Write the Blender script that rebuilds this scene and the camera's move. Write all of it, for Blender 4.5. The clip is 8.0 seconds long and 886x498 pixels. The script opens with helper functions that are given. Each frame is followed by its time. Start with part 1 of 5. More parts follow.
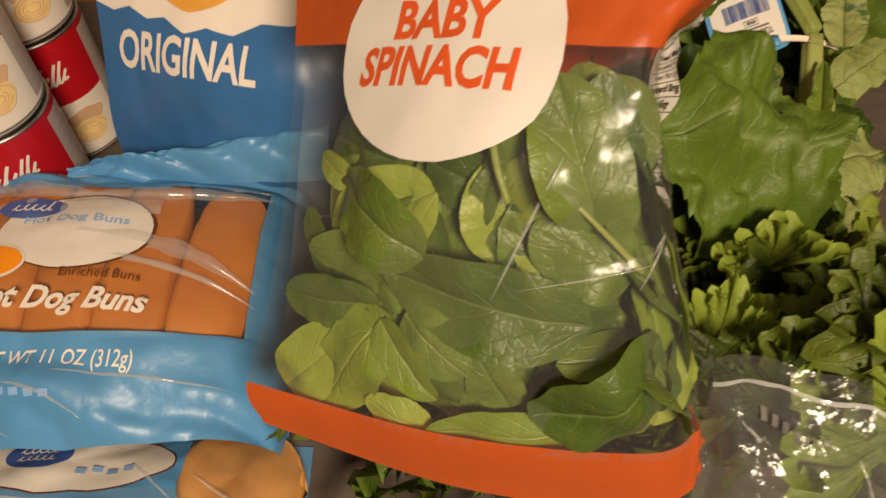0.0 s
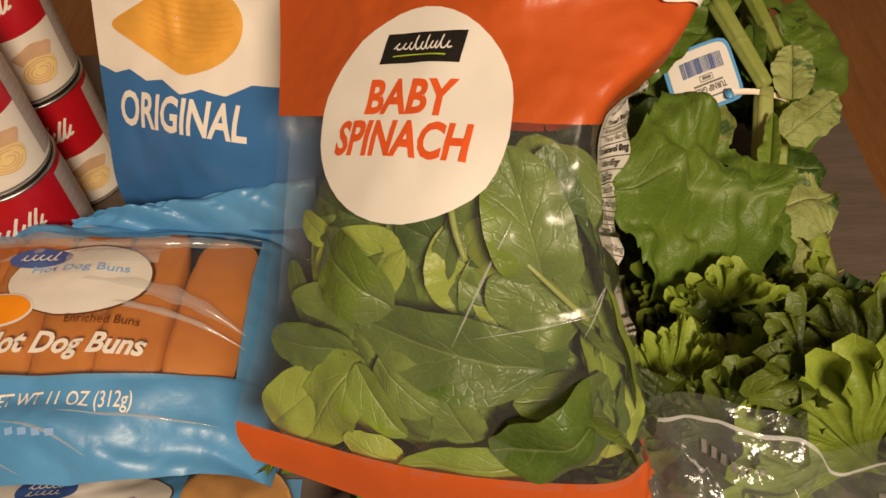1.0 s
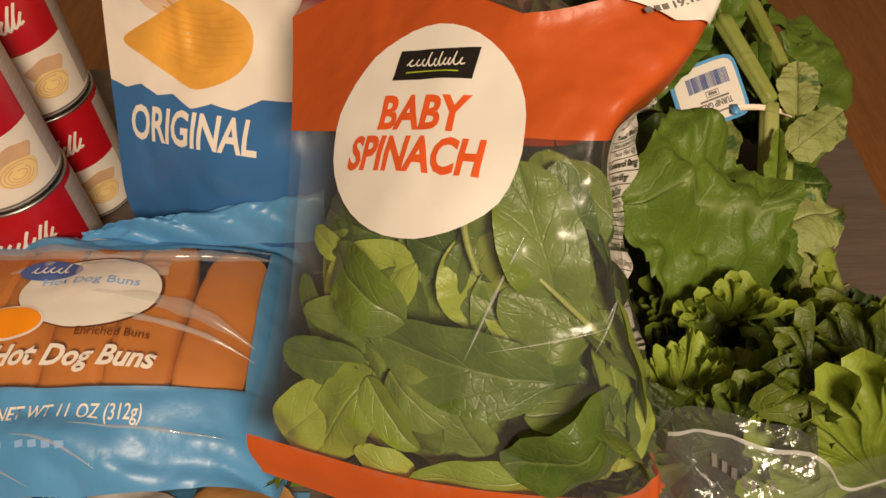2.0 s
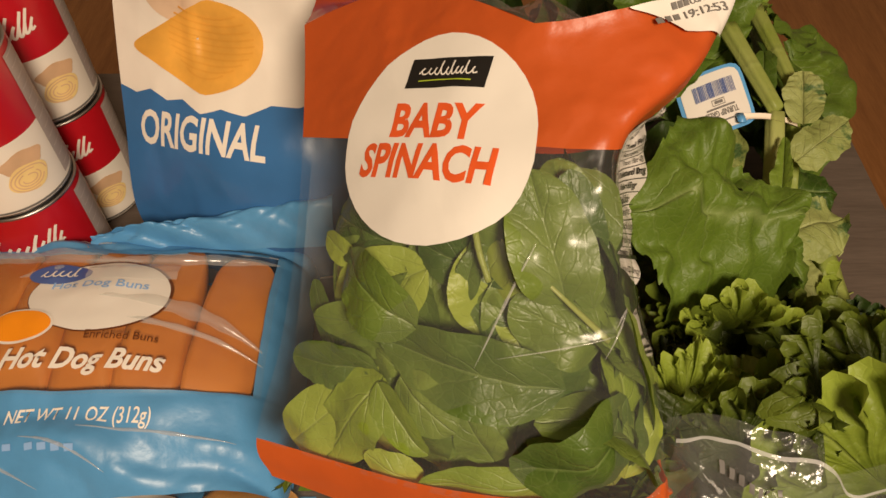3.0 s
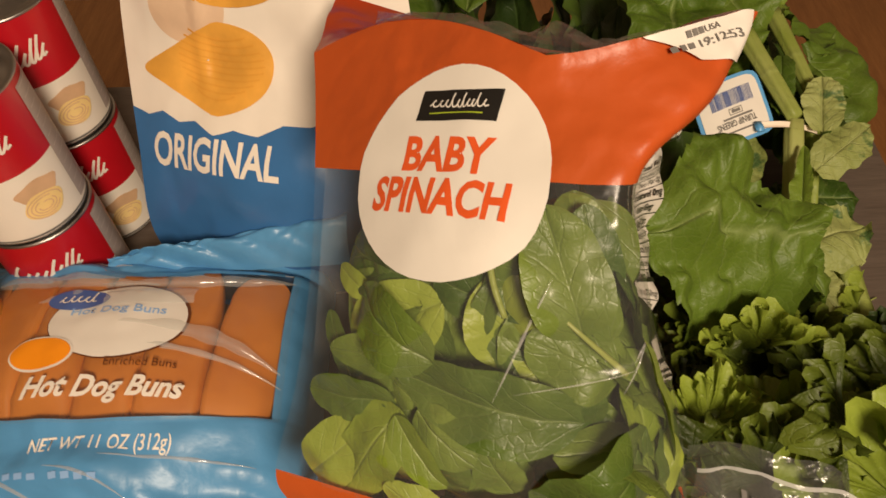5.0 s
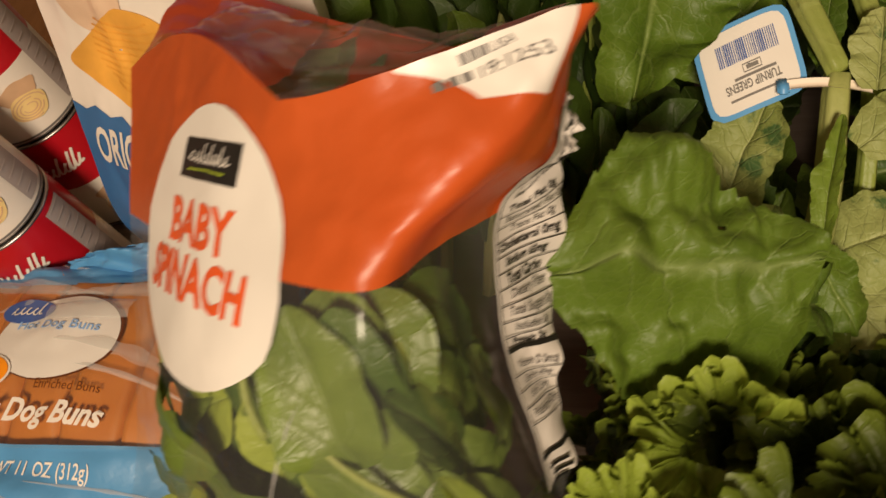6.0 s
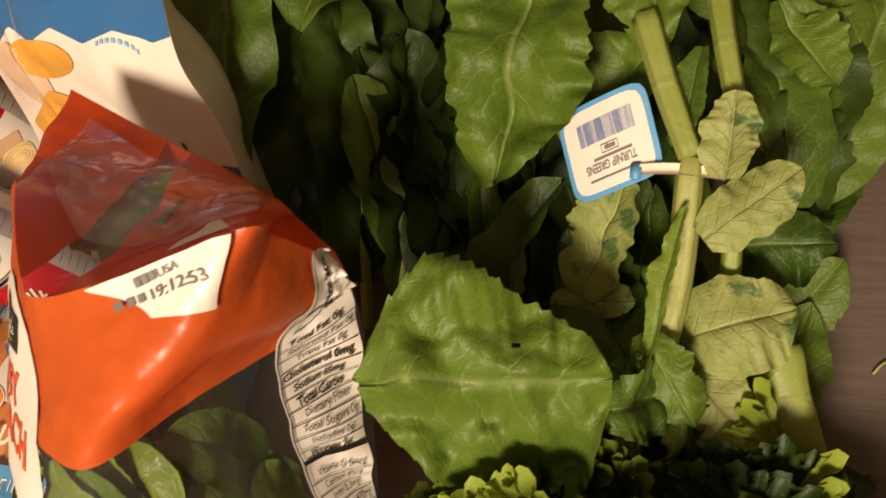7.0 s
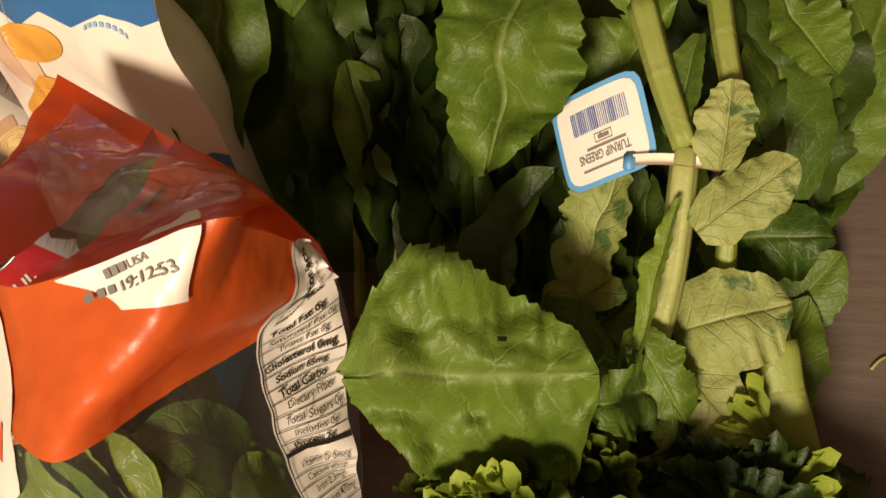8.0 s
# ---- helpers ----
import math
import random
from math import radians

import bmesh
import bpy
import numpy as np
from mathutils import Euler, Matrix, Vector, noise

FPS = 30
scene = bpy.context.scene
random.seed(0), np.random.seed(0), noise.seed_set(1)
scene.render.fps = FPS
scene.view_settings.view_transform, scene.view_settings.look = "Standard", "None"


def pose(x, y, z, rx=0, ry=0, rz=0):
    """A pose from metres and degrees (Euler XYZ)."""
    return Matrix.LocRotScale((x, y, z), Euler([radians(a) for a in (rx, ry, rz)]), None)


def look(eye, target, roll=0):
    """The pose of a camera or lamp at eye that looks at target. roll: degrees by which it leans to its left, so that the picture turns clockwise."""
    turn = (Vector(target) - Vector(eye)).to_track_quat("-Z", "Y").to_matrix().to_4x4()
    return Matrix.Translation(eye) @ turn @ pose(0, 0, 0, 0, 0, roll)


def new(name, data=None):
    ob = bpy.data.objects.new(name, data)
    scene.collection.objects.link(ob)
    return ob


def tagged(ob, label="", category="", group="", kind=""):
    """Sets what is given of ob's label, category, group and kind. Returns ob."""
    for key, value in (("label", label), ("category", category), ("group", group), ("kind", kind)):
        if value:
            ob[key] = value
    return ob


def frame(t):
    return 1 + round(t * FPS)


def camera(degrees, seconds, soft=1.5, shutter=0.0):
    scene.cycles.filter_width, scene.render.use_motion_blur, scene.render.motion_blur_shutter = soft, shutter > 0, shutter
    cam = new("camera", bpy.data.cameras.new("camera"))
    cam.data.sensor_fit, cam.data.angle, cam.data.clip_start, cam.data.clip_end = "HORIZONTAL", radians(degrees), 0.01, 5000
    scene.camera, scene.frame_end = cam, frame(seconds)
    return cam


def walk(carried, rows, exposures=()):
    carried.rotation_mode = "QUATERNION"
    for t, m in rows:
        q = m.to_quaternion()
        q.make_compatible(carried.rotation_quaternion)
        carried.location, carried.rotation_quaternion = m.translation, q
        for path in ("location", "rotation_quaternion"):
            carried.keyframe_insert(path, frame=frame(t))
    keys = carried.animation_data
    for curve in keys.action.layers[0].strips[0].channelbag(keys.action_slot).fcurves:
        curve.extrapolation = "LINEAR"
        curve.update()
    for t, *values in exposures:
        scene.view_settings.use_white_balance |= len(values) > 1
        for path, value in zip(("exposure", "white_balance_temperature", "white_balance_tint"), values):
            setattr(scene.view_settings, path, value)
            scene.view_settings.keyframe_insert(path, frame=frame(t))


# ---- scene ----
cam = camera(60.6, 8.0, shutter=0.5)
METRES, EYE, TILT, LEAN, TURN = 0.5, 0.48, -54.0, 0.0, 0.0
ROWS = [
    (0.0, 0.0, 0.0, 0.0, 0.0, 0.0, -0.0),
    (0.2, 0.0211, -0.0252, 0.0068, 0.25, 0.32, -0.04),
    (0.5, 0.0399, -0.0612, 0.0202, 0.14, 1.08, 0.59),
    (1.0, 0.0336, -0.0726, 0.0249, 0.21, 1.85, 0.69),
    (1.5, 0.0266, -0.0681, 0.025, 0.25, 2.44, 0.67),
    (2.0, 0.023, -0.0784, 0.0262, 0.25, 2.81, 0.54),
    (3.5, 0.0099, -0.0847, 0.0281, 0.21, 3.19, 0.12),
    (4.0, 0.016, -0.0785, 0.0345, 0.55, 3.03, 0.26),
    (4.2, 0.0153, -0.0728, 0.0402, 0.66, 2.83, 0.3),
    (5.3, 0.0150, -0.0680, 0.1010, 3.08, 1.57, 2.11),
    (5.5, 0.0798, -0.0181, 0.129, 5.26, 0.76, 2.95),
    (6.0, 0.3207, 0.1383, 0.2153, 15.89, -6.03, 3.38),
    (6.5, 0.4929, 0.2081, 0.3065, 23.16, -10.51, 4.92),
    (7.0, 0.6067, 0.2243, 0.3764, 25.05, -11.47, 5.66),
    (7.5, 0.6234, 0.2507, 0.3882, 25.63, -12.1, 5.7),
    (8.0, 0.6195, 0.2452, 0.3763, 25.79, -12.46, 5.35),
]
walk(cam, [(t, pose(0, 0, EYE, TILT, LEAN, TURN) @ pose(METRES * x, METRES * y, METRES * z, 90 + pitch, roll, yaw)) for t, x, y, z, yaw, pitch, roll in ROWS], [(0.0, 0.0), (6.0, 0.0), (7.0, 0.45), (8.0, 0.45)])

# ---- light: one warm ceiling lamp in a room ----
world = bpy.data.worlds.new("room_air")
scene.world = world
world.use_nodes = True
world.node_tree.nodes["Background"].inputs[0].default_value = (1.0, 0.80, 0.58, 1)
world.node_tree.nodes["Background"].inputs[1].default_value = 0.21
scene.view_settings.exposure = 0.0


def area_lamp(name, eye, target, size, watts, colour):
    data = bpy.data.lights.new(name, "AREA")
    data.shape, data.size, data.energy, data.color = "DISK", size, watts, colour
    ob = new(name, data)
    ob.matrix_world = look(eye, target)
    return ob


area_lamp("ceiling_lamp_light", (0.34, -0.86, 1.32), (0.03, 0.3, 0.15), 0.40, 35, (1.0, 0.79, 0.57))


# ---- materials ----
def material(name, rough=0.5, spec=0.5):
    m = bpy.data.materials.new(name)
    m.use_nodes = True
    b = m.node_tree.nodes["Principled BSDF"]
    b.inputs["Roughness"].default_value = rough
    b.inputs["Specular IOR Level"].default_value = spec
    return m, m.node_tree.nodes, m.node_tree.links, b


def ramp(nodes, links, fac, *stops):
    r = nodes.new("ShaderNodeValToRGB")
    links.new(fac, r.inputs[0])
    el = r.color_ramp.elements
    for i, (at, col) in enumerate(stops):
        e = el[i] if i < 2 else el.new(at)
        e.position, e.color = at, (*col, 1)
    return r.outputs[0]


def noise_out(nodes, links, scale, detail=4, coord="Object", stretch=(1, 1, 1), rough=0.55):
    tc, mp, n = nodes.new("ShaderNodeTexCoord"), nodes.new("ShaderNodeMapping"), nodes.new("ShaderNodeTexNoise")
    mp.inputs["Scale"].default_value = stretch
    n.inputs["Scale"].default_value, n.inputs["Detail"].default_value, n.inputs["Roughness"].default_value = scale, detail, rough
    links.new(tc.outputs[coord], mp.inputs[0])
    links.new(mp.outputs[0], n.inputs["Vector"])
    return n.outputs[0]


def calc(nodes, links, op, a, b=None, c=None):
    n = nodes.new("ShaderNodeMath")
    n.operation = op
    for i, x in enumerate((a, b, c)):
        if x is None:
            continue
        if isinstance(x, (int, float)):
            n.inputs[i].default_value = x
        else:
            links.new(x, n.inputs[i])
    return n.outputs[0]


def blend(nodes, links, fac, a, b):
    n = nodes.new("ShaderNodeMix")
    n.data_type = "RGBA"
    for i, x in ((0, fac), (6, a), (7, b)):
        if isinstance(x, (int, float)):
            n.inputs[i].default_value = x
        elif isinstance(x, tuple):
            n.inputs[i].default_value = (*x, 1)
        else:
            links.new(x, n.inputs[i])
    return n.outputs[2]


def relief(nodes, links, b, height, strength, distance):
    n = nodes.new("ShaderNodeBump")
    n.inputs["Strength"].default_value, n.inputs["Distance"].default_value = strength, distance
    links.new(height, n.inputs["Height"])
    links.new(n.outputs[0], b.inputs["Normal"])


def printed(name, colour, rough=0.35, wrinkle=0.0, vary=0.08, spec=0.5, metal=0.0):
    """Ink or film in one colour, slightly uneven, with fine creases."""
    m, nodes, links, b = material(name, rough, spec)
    n = noise_out(nodes, links, 22, 4)
    dark = tuple(c * (1 - vary) for c in colour)
    light = tuple(min(1, c * (1 + vary)) for c in colour)
    links.new(ramp(nodes, links, n, (0.3, dark), (0.7, light)), b.inputs["Base Color"])
    b.inputs["Metallic"].default_value = metal
    if wrinkle:
        w = noise_out(nodes, links, 38, 3)
        f = noise_out(nodes, links, 160, 3)
        relief(nodes, links, b, calc(nodes, links, "MULTIPLY_ADD", f, 0.25, w), wrinkle, 0.004)
    return m


def clear_film(name, tint=(1, 1, 1), haze=0.05, crease=0.5, scale=40, shine=0.06, rough=0.07):
    """Thin clear plastic: mostly see-through, with gloss by angle and fine creases."""
    m, nodes, links, b = material(name)
    nodes.remove(b)
    out = nodes["Material Output"]
    see, gloss, milk, mix, mix2 = (nodes.new(k) for k in ("ShaderNodeBsdfTransparent", "ShaderNodeBsdfGlossy", "ShaderNodeBsdfDiffuse", "ShaderNodeMixShader", "ShaderNodeMixShader"))
    see.inputs[0].default_value = (*tint, 1)
    gloss.inputs["Roughness"].default_value = rough
    milk.inputs[0].default_value = (0.8, 0.8, 0.8, 1)
    fres = nodes.new("ShaderNodeLayerWeight")
    fres.inputs[0].default_value = 0.5
    bump = nodes.new("ShaderNodeBump")
    bump.inputs["Strength"].default_value, bump.inputs["Distance"].default_value = crease, 0.006
    big = noise_out(nodes, links, scale, 3)
    fine = noise_out(nodes, links, scale * 4, 2)
    links.new(calc(nodes, links, "MULTIPLY_ADD", fine, 0.2, big), bump.inputs["Height"])
    for n in (gloss, fres):
        links.new(bump.outputs[0], n.inputs["Normal"])
    mix.inputs[0].default_value = haze
    links.new(see.outputs[0], mix.inputs[1])
    links.new(milk.outputs[0], mix.inputs[2])
    links.new(calc(nodes, links, "MULTIPLY_ADD", calc(nodes, links, "POWER", fres.outputs["Facing"], 4.0), 0.38, shine), mix2.inputs[0])
    links.new(mix.outputs[0], mix2.inputs[1])
    links.new(gloss.outputs[0], mix2.inputs[2])
    links.new(mix2.outputs[0], out.inputs[0])
    return m


def leaf_green(name, dark, light, vein, rough=0.4, ribs=6.0, patch=None, wax=0.0, show=0.75, bumpy=0.55, rim=None):
    """A leaf: midrib, side veins and a net of fine ones, blotches, blistered relief, and light that shines through."""
    m, nodes, links, b = material(name, rough, 0.4)
    uv = nodes.new("ShaderNodeUVMap")
    sep = nodes.new("ShaderNodeSeparateXYZ")
    links.new(uv.outputs[0], sep.inputs[0])
    side = calc(nodes, links, "ABSOLUTE", calc(nodes, links, "MULTIPLY_ADD", sep.outputs[1], 2.0, -1.0))
    wob = noise_out(nodes, links, 70, 2)
    slant = calc(nodes, links, "MULTIPLY_ADD", side, -1.7, calc(nodes, links, "MULTIPLY_ADD", sep.outputs[0], ribs, calc(nodes, links, "MULTIPLY", wob, 0.7)))
    near = calc(nodes, links, "PINGPONG", slant, 0.5)
    lateral = calc(nodes, links, "MULTIPLY", calc(nodes, links, "SMOOTH_MAX", calc(nodes, links, "MULTIPLY_ADD", near, -14.0, 1.0), 0.0, 0.1), calc(nodes, links, "MULTIPLY_ADD", side, -0.8, 0.9))
    mid = calc(nodes, links, "MAXIMUM", calc(nodes, links, "MULTIPLY_ADD", side, -16.0, 1.0), 0.0)
    tc, vor = nodes.new("ShaderNodeTexCoord"), nodes.new("ShaderNodeTexVoronoi")
    vor.feature = "DISTANCE_TO_EDGE"
    vor.inputs["Scale"].default_value = 170
    links.new(tc.outputs["Object"], vor.inputs["Vector"])
    net = calc(nodes, links, "MAXIMUM", calc(nodes, links, "MULTIPLY_ADD", vor.outputs[0], -7.0, 0.8), 0.0)
    veins = calc(nodes, links, "MINIMUM", calc(nodes, links, "ADD", mid, calc(nodes, links, "MULTIPLY_ADD", net, 0.18, calc(nodes, links, "MULTIPLY", lateral, 0.55))), 1.0)
    blotch = noise_out(nodes, links, 26, 5)
    info = nodes.new("ShaderNodeObjectInfo")
    mixed = calc(nodes, links, "ADD", calc(nodes, links, "MULTIPLY", blotch, 0.7), calc(nodes, links, "MULTIPLY_ADD", info.outputs["Random"], 0.5, -0.1))
    col = ramp(nodes, links, mixed, (0.25, dark), (0.75, light))
    if patch:
        p = noise_out(nodes, links, 45, 5, rough=0.65)
        col = blend(nodes, links, ramp(nodes, links, p, (0.56, (0, 0, 0)), (0.64, (1, 1, 1))), col, patch)
    col = blend(nodes, links, calc(nodes, links, "MULTIPLY", veins, show), col, vein)
    # brighter colour towards the rim paints the lit tips of curly leaves
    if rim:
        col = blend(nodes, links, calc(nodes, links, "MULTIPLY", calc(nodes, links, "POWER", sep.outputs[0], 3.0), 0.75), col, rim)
    links.new(col, b.inputs["Base Color"])
    h = calc(nodes, links, "MULTIPLY_ADD", veins, -0.7, calc(nodes, links, "MULTIPLY", noise_out(nodes, links, 95, 3), 0.8))
    relief(nodes, links, b, h, bumpy, 0.0025)
    b.inputs["Coat Weight"].default_value = wax
    b.inputs["Coat Roughness"].default_value = 0.3
    glow, mix = nodes.new("ShaderNodeBsdfTranslucent"), nodes.new("ShaderNodeMixShader")
    links.new(col, glow.inputs[0])
    mix.inputs[0].default_value = 0.22
    links.new(b.outputs[0], mix.inputs[1])
    links.new(glow.outputs[0], mix.inputs[2])
    links.new(mix.outputs[0], nodes["Material Output"].inputs[0])
    return m


def wood(name, dark, light, scale, rough, stretch, gap=None):
    m, nodes, links, b = material(name, rough)
    g = noise_out(nodes, links, scale, 8, stretch=stretch, rough=0.65)
    f = noise_out(nodes, links, scale * 6, 4, stretch=stretch)
    links.new(ramp(nodes, links, calc(nodes, links, "MULTIPLY_ADD", f, 0.35, calc(nodes, links, "MULTIPLY", g, 0.7)), (0.35, dark), (0.7, light)), b.inputs["Base Color"])
    relief(nodes, links, b, f, 0.15, 0.001)
    return m




def lit_through(m, colour, share):
    """Lets light shine through a thin printed film."""
    nodes, links = m.node_tree.nodes, m.node_tree.links
    glow, mix = nodes.new("ShaderNodeBsdfTranslucent"), nodes.new("ShaderNodeMixShader")
    glow.inputs[0].default_value = (*colour, 1)
    mix.inputs[0].default_value = share
    links.new(nodes["Principled BSDF"].outputs[0], mix.inputs[1])
    links.new(glow.outputs[0], mix.inputs[2])
    links.new(mix.outputs[0], nodes["Material Output"].inputs[0])
    return m


ORANGE = lit_through(printed("orange_print_film", (0.68, 0.128, 0.026), 0.36, 0.26, 0.06), (0.88, 0.16, 0.03), 0.38)
ORANGE_INK = printed("orange_ink", (0.70, 0.10, 0.02), 0.4)
# deeper, redder orange than the front film, for top and back panel
ORANGE_DEEP = lit_through(printed("deep_orange_film", (0.55, 0.070, 0.015), 0.25, 0.2, 0.08), (0.80, 0.11, 0.02), 0.35)
PAPER = printed("white_print", (0.73, 0.69, 0.63), 0.4, 0.08, 0.03)
STRIP = printed("printed_label_film", (0.62, 0.58, 0.53), 0.35, 0.10, 0.05)
BLACK = printed("black_ink", (0.012, 0.011, 0.010), 0.4, 0, 0.2)
LIME = printed("lime_ink", (0.35, 0.45, 0.03), 0.4)
GREY_INK = printed("grey_ink", (0.16, 0.15, 0.14), 0.5)
CLEAR = clear_film("clear_film", (0.975, 0.975, 0.96), 0.030, 0.22, 26, 0.030, 0.20)
BACK_FILM = clear_film("back_film", (0.97, 0.97, 0.96), 0.03, 0.06, 20, 0.004, 0.35)
CRINKLE = clear_film("crinkled_clear_film", (0.95, 0.97, 0.94), 0.045, 0.6, 45, 0.06, 0.20)
HEADER = clear_film("header_film", (0.97, 0.96, 0.95), 0.03, 0.6, 34, 0.10, 0.10)
WRAP = clear_film("wrinkled_wrap", (0.97, 0.97, 0.95), 0.05, 0.6, 40, 0.05, 0.12)
HAZE = clear_film("hazy_film", (0.97, 0.97, 0.95), 0.20, 0.3, 30, 0.06, 0.2)
FILM_EDGE = clear_film("film_edge", (0.95, 0.97, 0.94), 0.42, 0.5, 60)
# milky white film that paints the bright streaks along folds
FOLD_GLINT = clear_film("film_fold", (0.97, 0.98, 0.96), 0.30, 0.1, 40, 0.10, 0.15)
BLUE = printed("blue_bag_film", (0.040, 0.145, 0.36), 0.26, 0.08, 0.08)
SKY = printed("pale_blue_film", (0.085, 0.27, 0.52), 0.36, 0.22, 0.08, 0.40)
NAVY = printed("navy_ink", (0.045, 0.10, 0.33), 0.35)
FAINT_BLUE = printed("faint_blue_ink", (0.25, 0.42, 0.72), 0.4)
CREAM = printed("white_bag_film", (0.78, 0.72, 0.64), 0.27, 0.08, 0.03)
CHIP = printed("golden_chip_print", (0.72, 0.36, 0.06), 0.35, 0.1, 0.22)
CHIP_DARK = printed("golden_chip_ridge", (0.69, 0.33, 0.05), 0.35, 0.1, 0.2)
PEACH = printed("potato_print", (0.72, 0.52, 0.36), 0.35, 0.1, 0.1)
RED = printed("red_label", (0.46, 0.008, 0.016), 0.3, 0, 0.05)
WHITE = printed("white_label", (0.80, 0.74, 0.66), 0.35, 0, 0.03)
SILVER = printed("tin_metal", (0.42, 0.40, 0.38), 0.36, 0, 0.1, 0.5, 1.0)
FINE = printed("fine_print_ink", (0.52, 0.46, 0.43), 0.45)
GREY_LABEL = printed("grey_label_panel", (0.42, 0.36, 0.34), 0.4, 0, 0.08)
TAN = printed("meat_print", (0.62, 0.40, 0.24), 0.4, 0, 0.25)
NOODLE = printed("noodle_print", (0.80, 0.60, 0.26), 0.4, 0, 0.15)
BROWN_INK = printed("brown_ink", (0.12, 0.035, 0.01), 0.4)
AMBER = printed("amber_badge", (0.85, 0.28, 0.01), 0.35)
YELLOW = printed("yellow_label", (0.62, 0.32, 0.03), 0.35, 0, 0.2)
TAG_BLUE = printed("blue_tag_edge", (0.10, 0.32, 0.62), 0.4)
TIE = printed("white_tie", (0.72, 0.62, 0.50), 0.5)


def bun_material():
    m, nodes, links, b = material("baked_bun", 0.55)
    n = noise_out(nodes, links, 18, 5)
    links.new(ramp(nodes, links, n, (0.3, (0.42, 0.125, 0.012)), (0.75, (0.62, 0.225, 0.028))), b.inputs["Base Color"])
    relief(nodes, links, b, noise_out(nodes, links, 220, 4), 0.2, 0.001)
    return m


BUN = bun_material()
BUN_PALE = printed("pale_bun", (0.66, 0.31, 0.07), 0.6, 0.1, 0.25)
SPINACH = leaf_green("spinach_leaf", (0.058, 0.108, 0.016), (0.185, 0.255, 0.046), (0.30, 0.38, 0.13), 0.40, 4, None, 0.0, 0.34, 0.5)
SPINACH_PALE = leaf_green("young_spinach_leaf", (0.19, 0.27, 0.026), (0.35, 0.42, 0.065), (0.42, 0.50, 0.16), 0.42, 4, None, 0.0, 0.32, 0.45)
TURNIP = leaf_green("turnip_leaf", (0.036, 0.080, 0.006), (0.115, 0.185, 0.019), (0.24, 0.31, 0.10), 0.50, 6, None, 0.0, 0.66, 0.5)
YOUNG = leaf_green("young_turnip_leaf", (0.085, 0.150, 0.012), (0.200, 0.290, 0.034), (0.32, 0.40, 0.13), 0.5, 6, None, 0.0, 0.55, 0.5)
# dark green leaf, its colour lowered further for shade in the gaps
COLLARD = leaf_green("dark_shaded_leaf", (0.020, 0.043, 0.005), (0.060, 0.104, 0.012), (0.10, 0.17, 0.04), 0.5, 7, None, 0.0, 0.3, 0.35)
PALE_BACK = leaf_green("pale_blotched_leaf", (0.21, 0.26, 0.06), (0.42, 0.46, 0.17), (0.45, 0.49, 0.20), 0.55, 6, (0.07, 0.14, 0.04), 0.0, 0.6, 0.7)
# lettuce: shade between leaves put into the dark base, lit tips into the rim
LETTUCE = leaf_green("shaded_lettuce_leaf", (0.014, 0.026, 0.003), (0.044, 0.066, 0.006), (0.12, 0.16, 0.03), 0.5, 4, None, 0.0, 0.3, 0.6, (0.15, 0.20, 0.020))
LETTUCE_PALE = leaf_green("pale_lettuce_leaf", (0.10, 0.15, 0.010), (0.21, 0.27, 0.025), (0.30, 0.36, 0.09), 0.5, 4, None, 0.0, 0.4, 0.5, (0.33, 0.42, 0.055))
STALK = leaf_green("stalk", (0.25, 0.32, 0.05), (0.44, 0.47, 0.16), (0.36, 0.42, 0.16), 0.45, 2, None, 0.0, 0.2, 0.25)
TABLE = wood("grey_brown_wood", (0.085, 0.063, 0.050), (0.140, 0.107, 0.087), 9, 0.5, (1.2, 14, 6))
FLOOR = wood("warm_floor_wood", (0.26, 0.10, 0.025), (0.42, 0.185, 0.055), 5, 0.35, (8, 0.8, 4))
WALL = printed("warm_wall_paint", (0.62, 0.55, 0.46), 0.7, 0.05, 0.03)

# ---- lofted sheets: a few cross sections, joined smoothly ----
def smooth_through(p, s):
    """A smooth curve through the points p (n x 3, or n x m x 3), s from 0 to 1."""
    n = len(p) - 1
    x = min(max(s, 0.0), 1.0) * n
    i = min(int(x), n - 1)
    f = x - i
    a, b = p[i], p[i + 1]
    before = p[i - 1] if i else 2 * a - b
    after = p[i + 2] if i + 2 <= n else 2 * b - a
    ta, tb = (b - before) / 2, (after - a) / 2
    return (2 * f**3 - 3 * f**2 + 1) * a + (f**3 - 2 * f**2 + f) * ta + (-2 * f**3 + 3 * f**2) * b + (f**3 - f**2) * tb


def loft(*sections):
    across = np.array(sections, float).reshape(len(sections), -1, 3).transpose(1, 0, 2)
    return lambda u, v: smooth_through(smooth_through(across, u), v)


# ---- mesh helpers ----
def thing(name, label, category, at=(0, 0, 0), group=""):
    ob = tagged(new(name), label, category, group)
    ob.location = at
    return ob


def part(name, bm, mat, parent=None, label="", smooth=True):
    """Links a bmesh, built in world places, as one mesh under a thing."""
    me = bpy.data.meshes.new(name)
    bm.normal_update()
    bm.to_mesh(me)
    bm.free()
    me.materials.append(mat)
    if smooth:
        for f in me.polygons:
            f.use_smooth = True
    ob = new(name, me)
    if parent:
        ob.parent = parent
        up = parent
        shift = Vector((0, 0, 0))
        while up:
            shift += up.location
            up = up.parent
        me.transform(Matrix.Translation(-shift))
    return tagged(ob, label) if label else ob


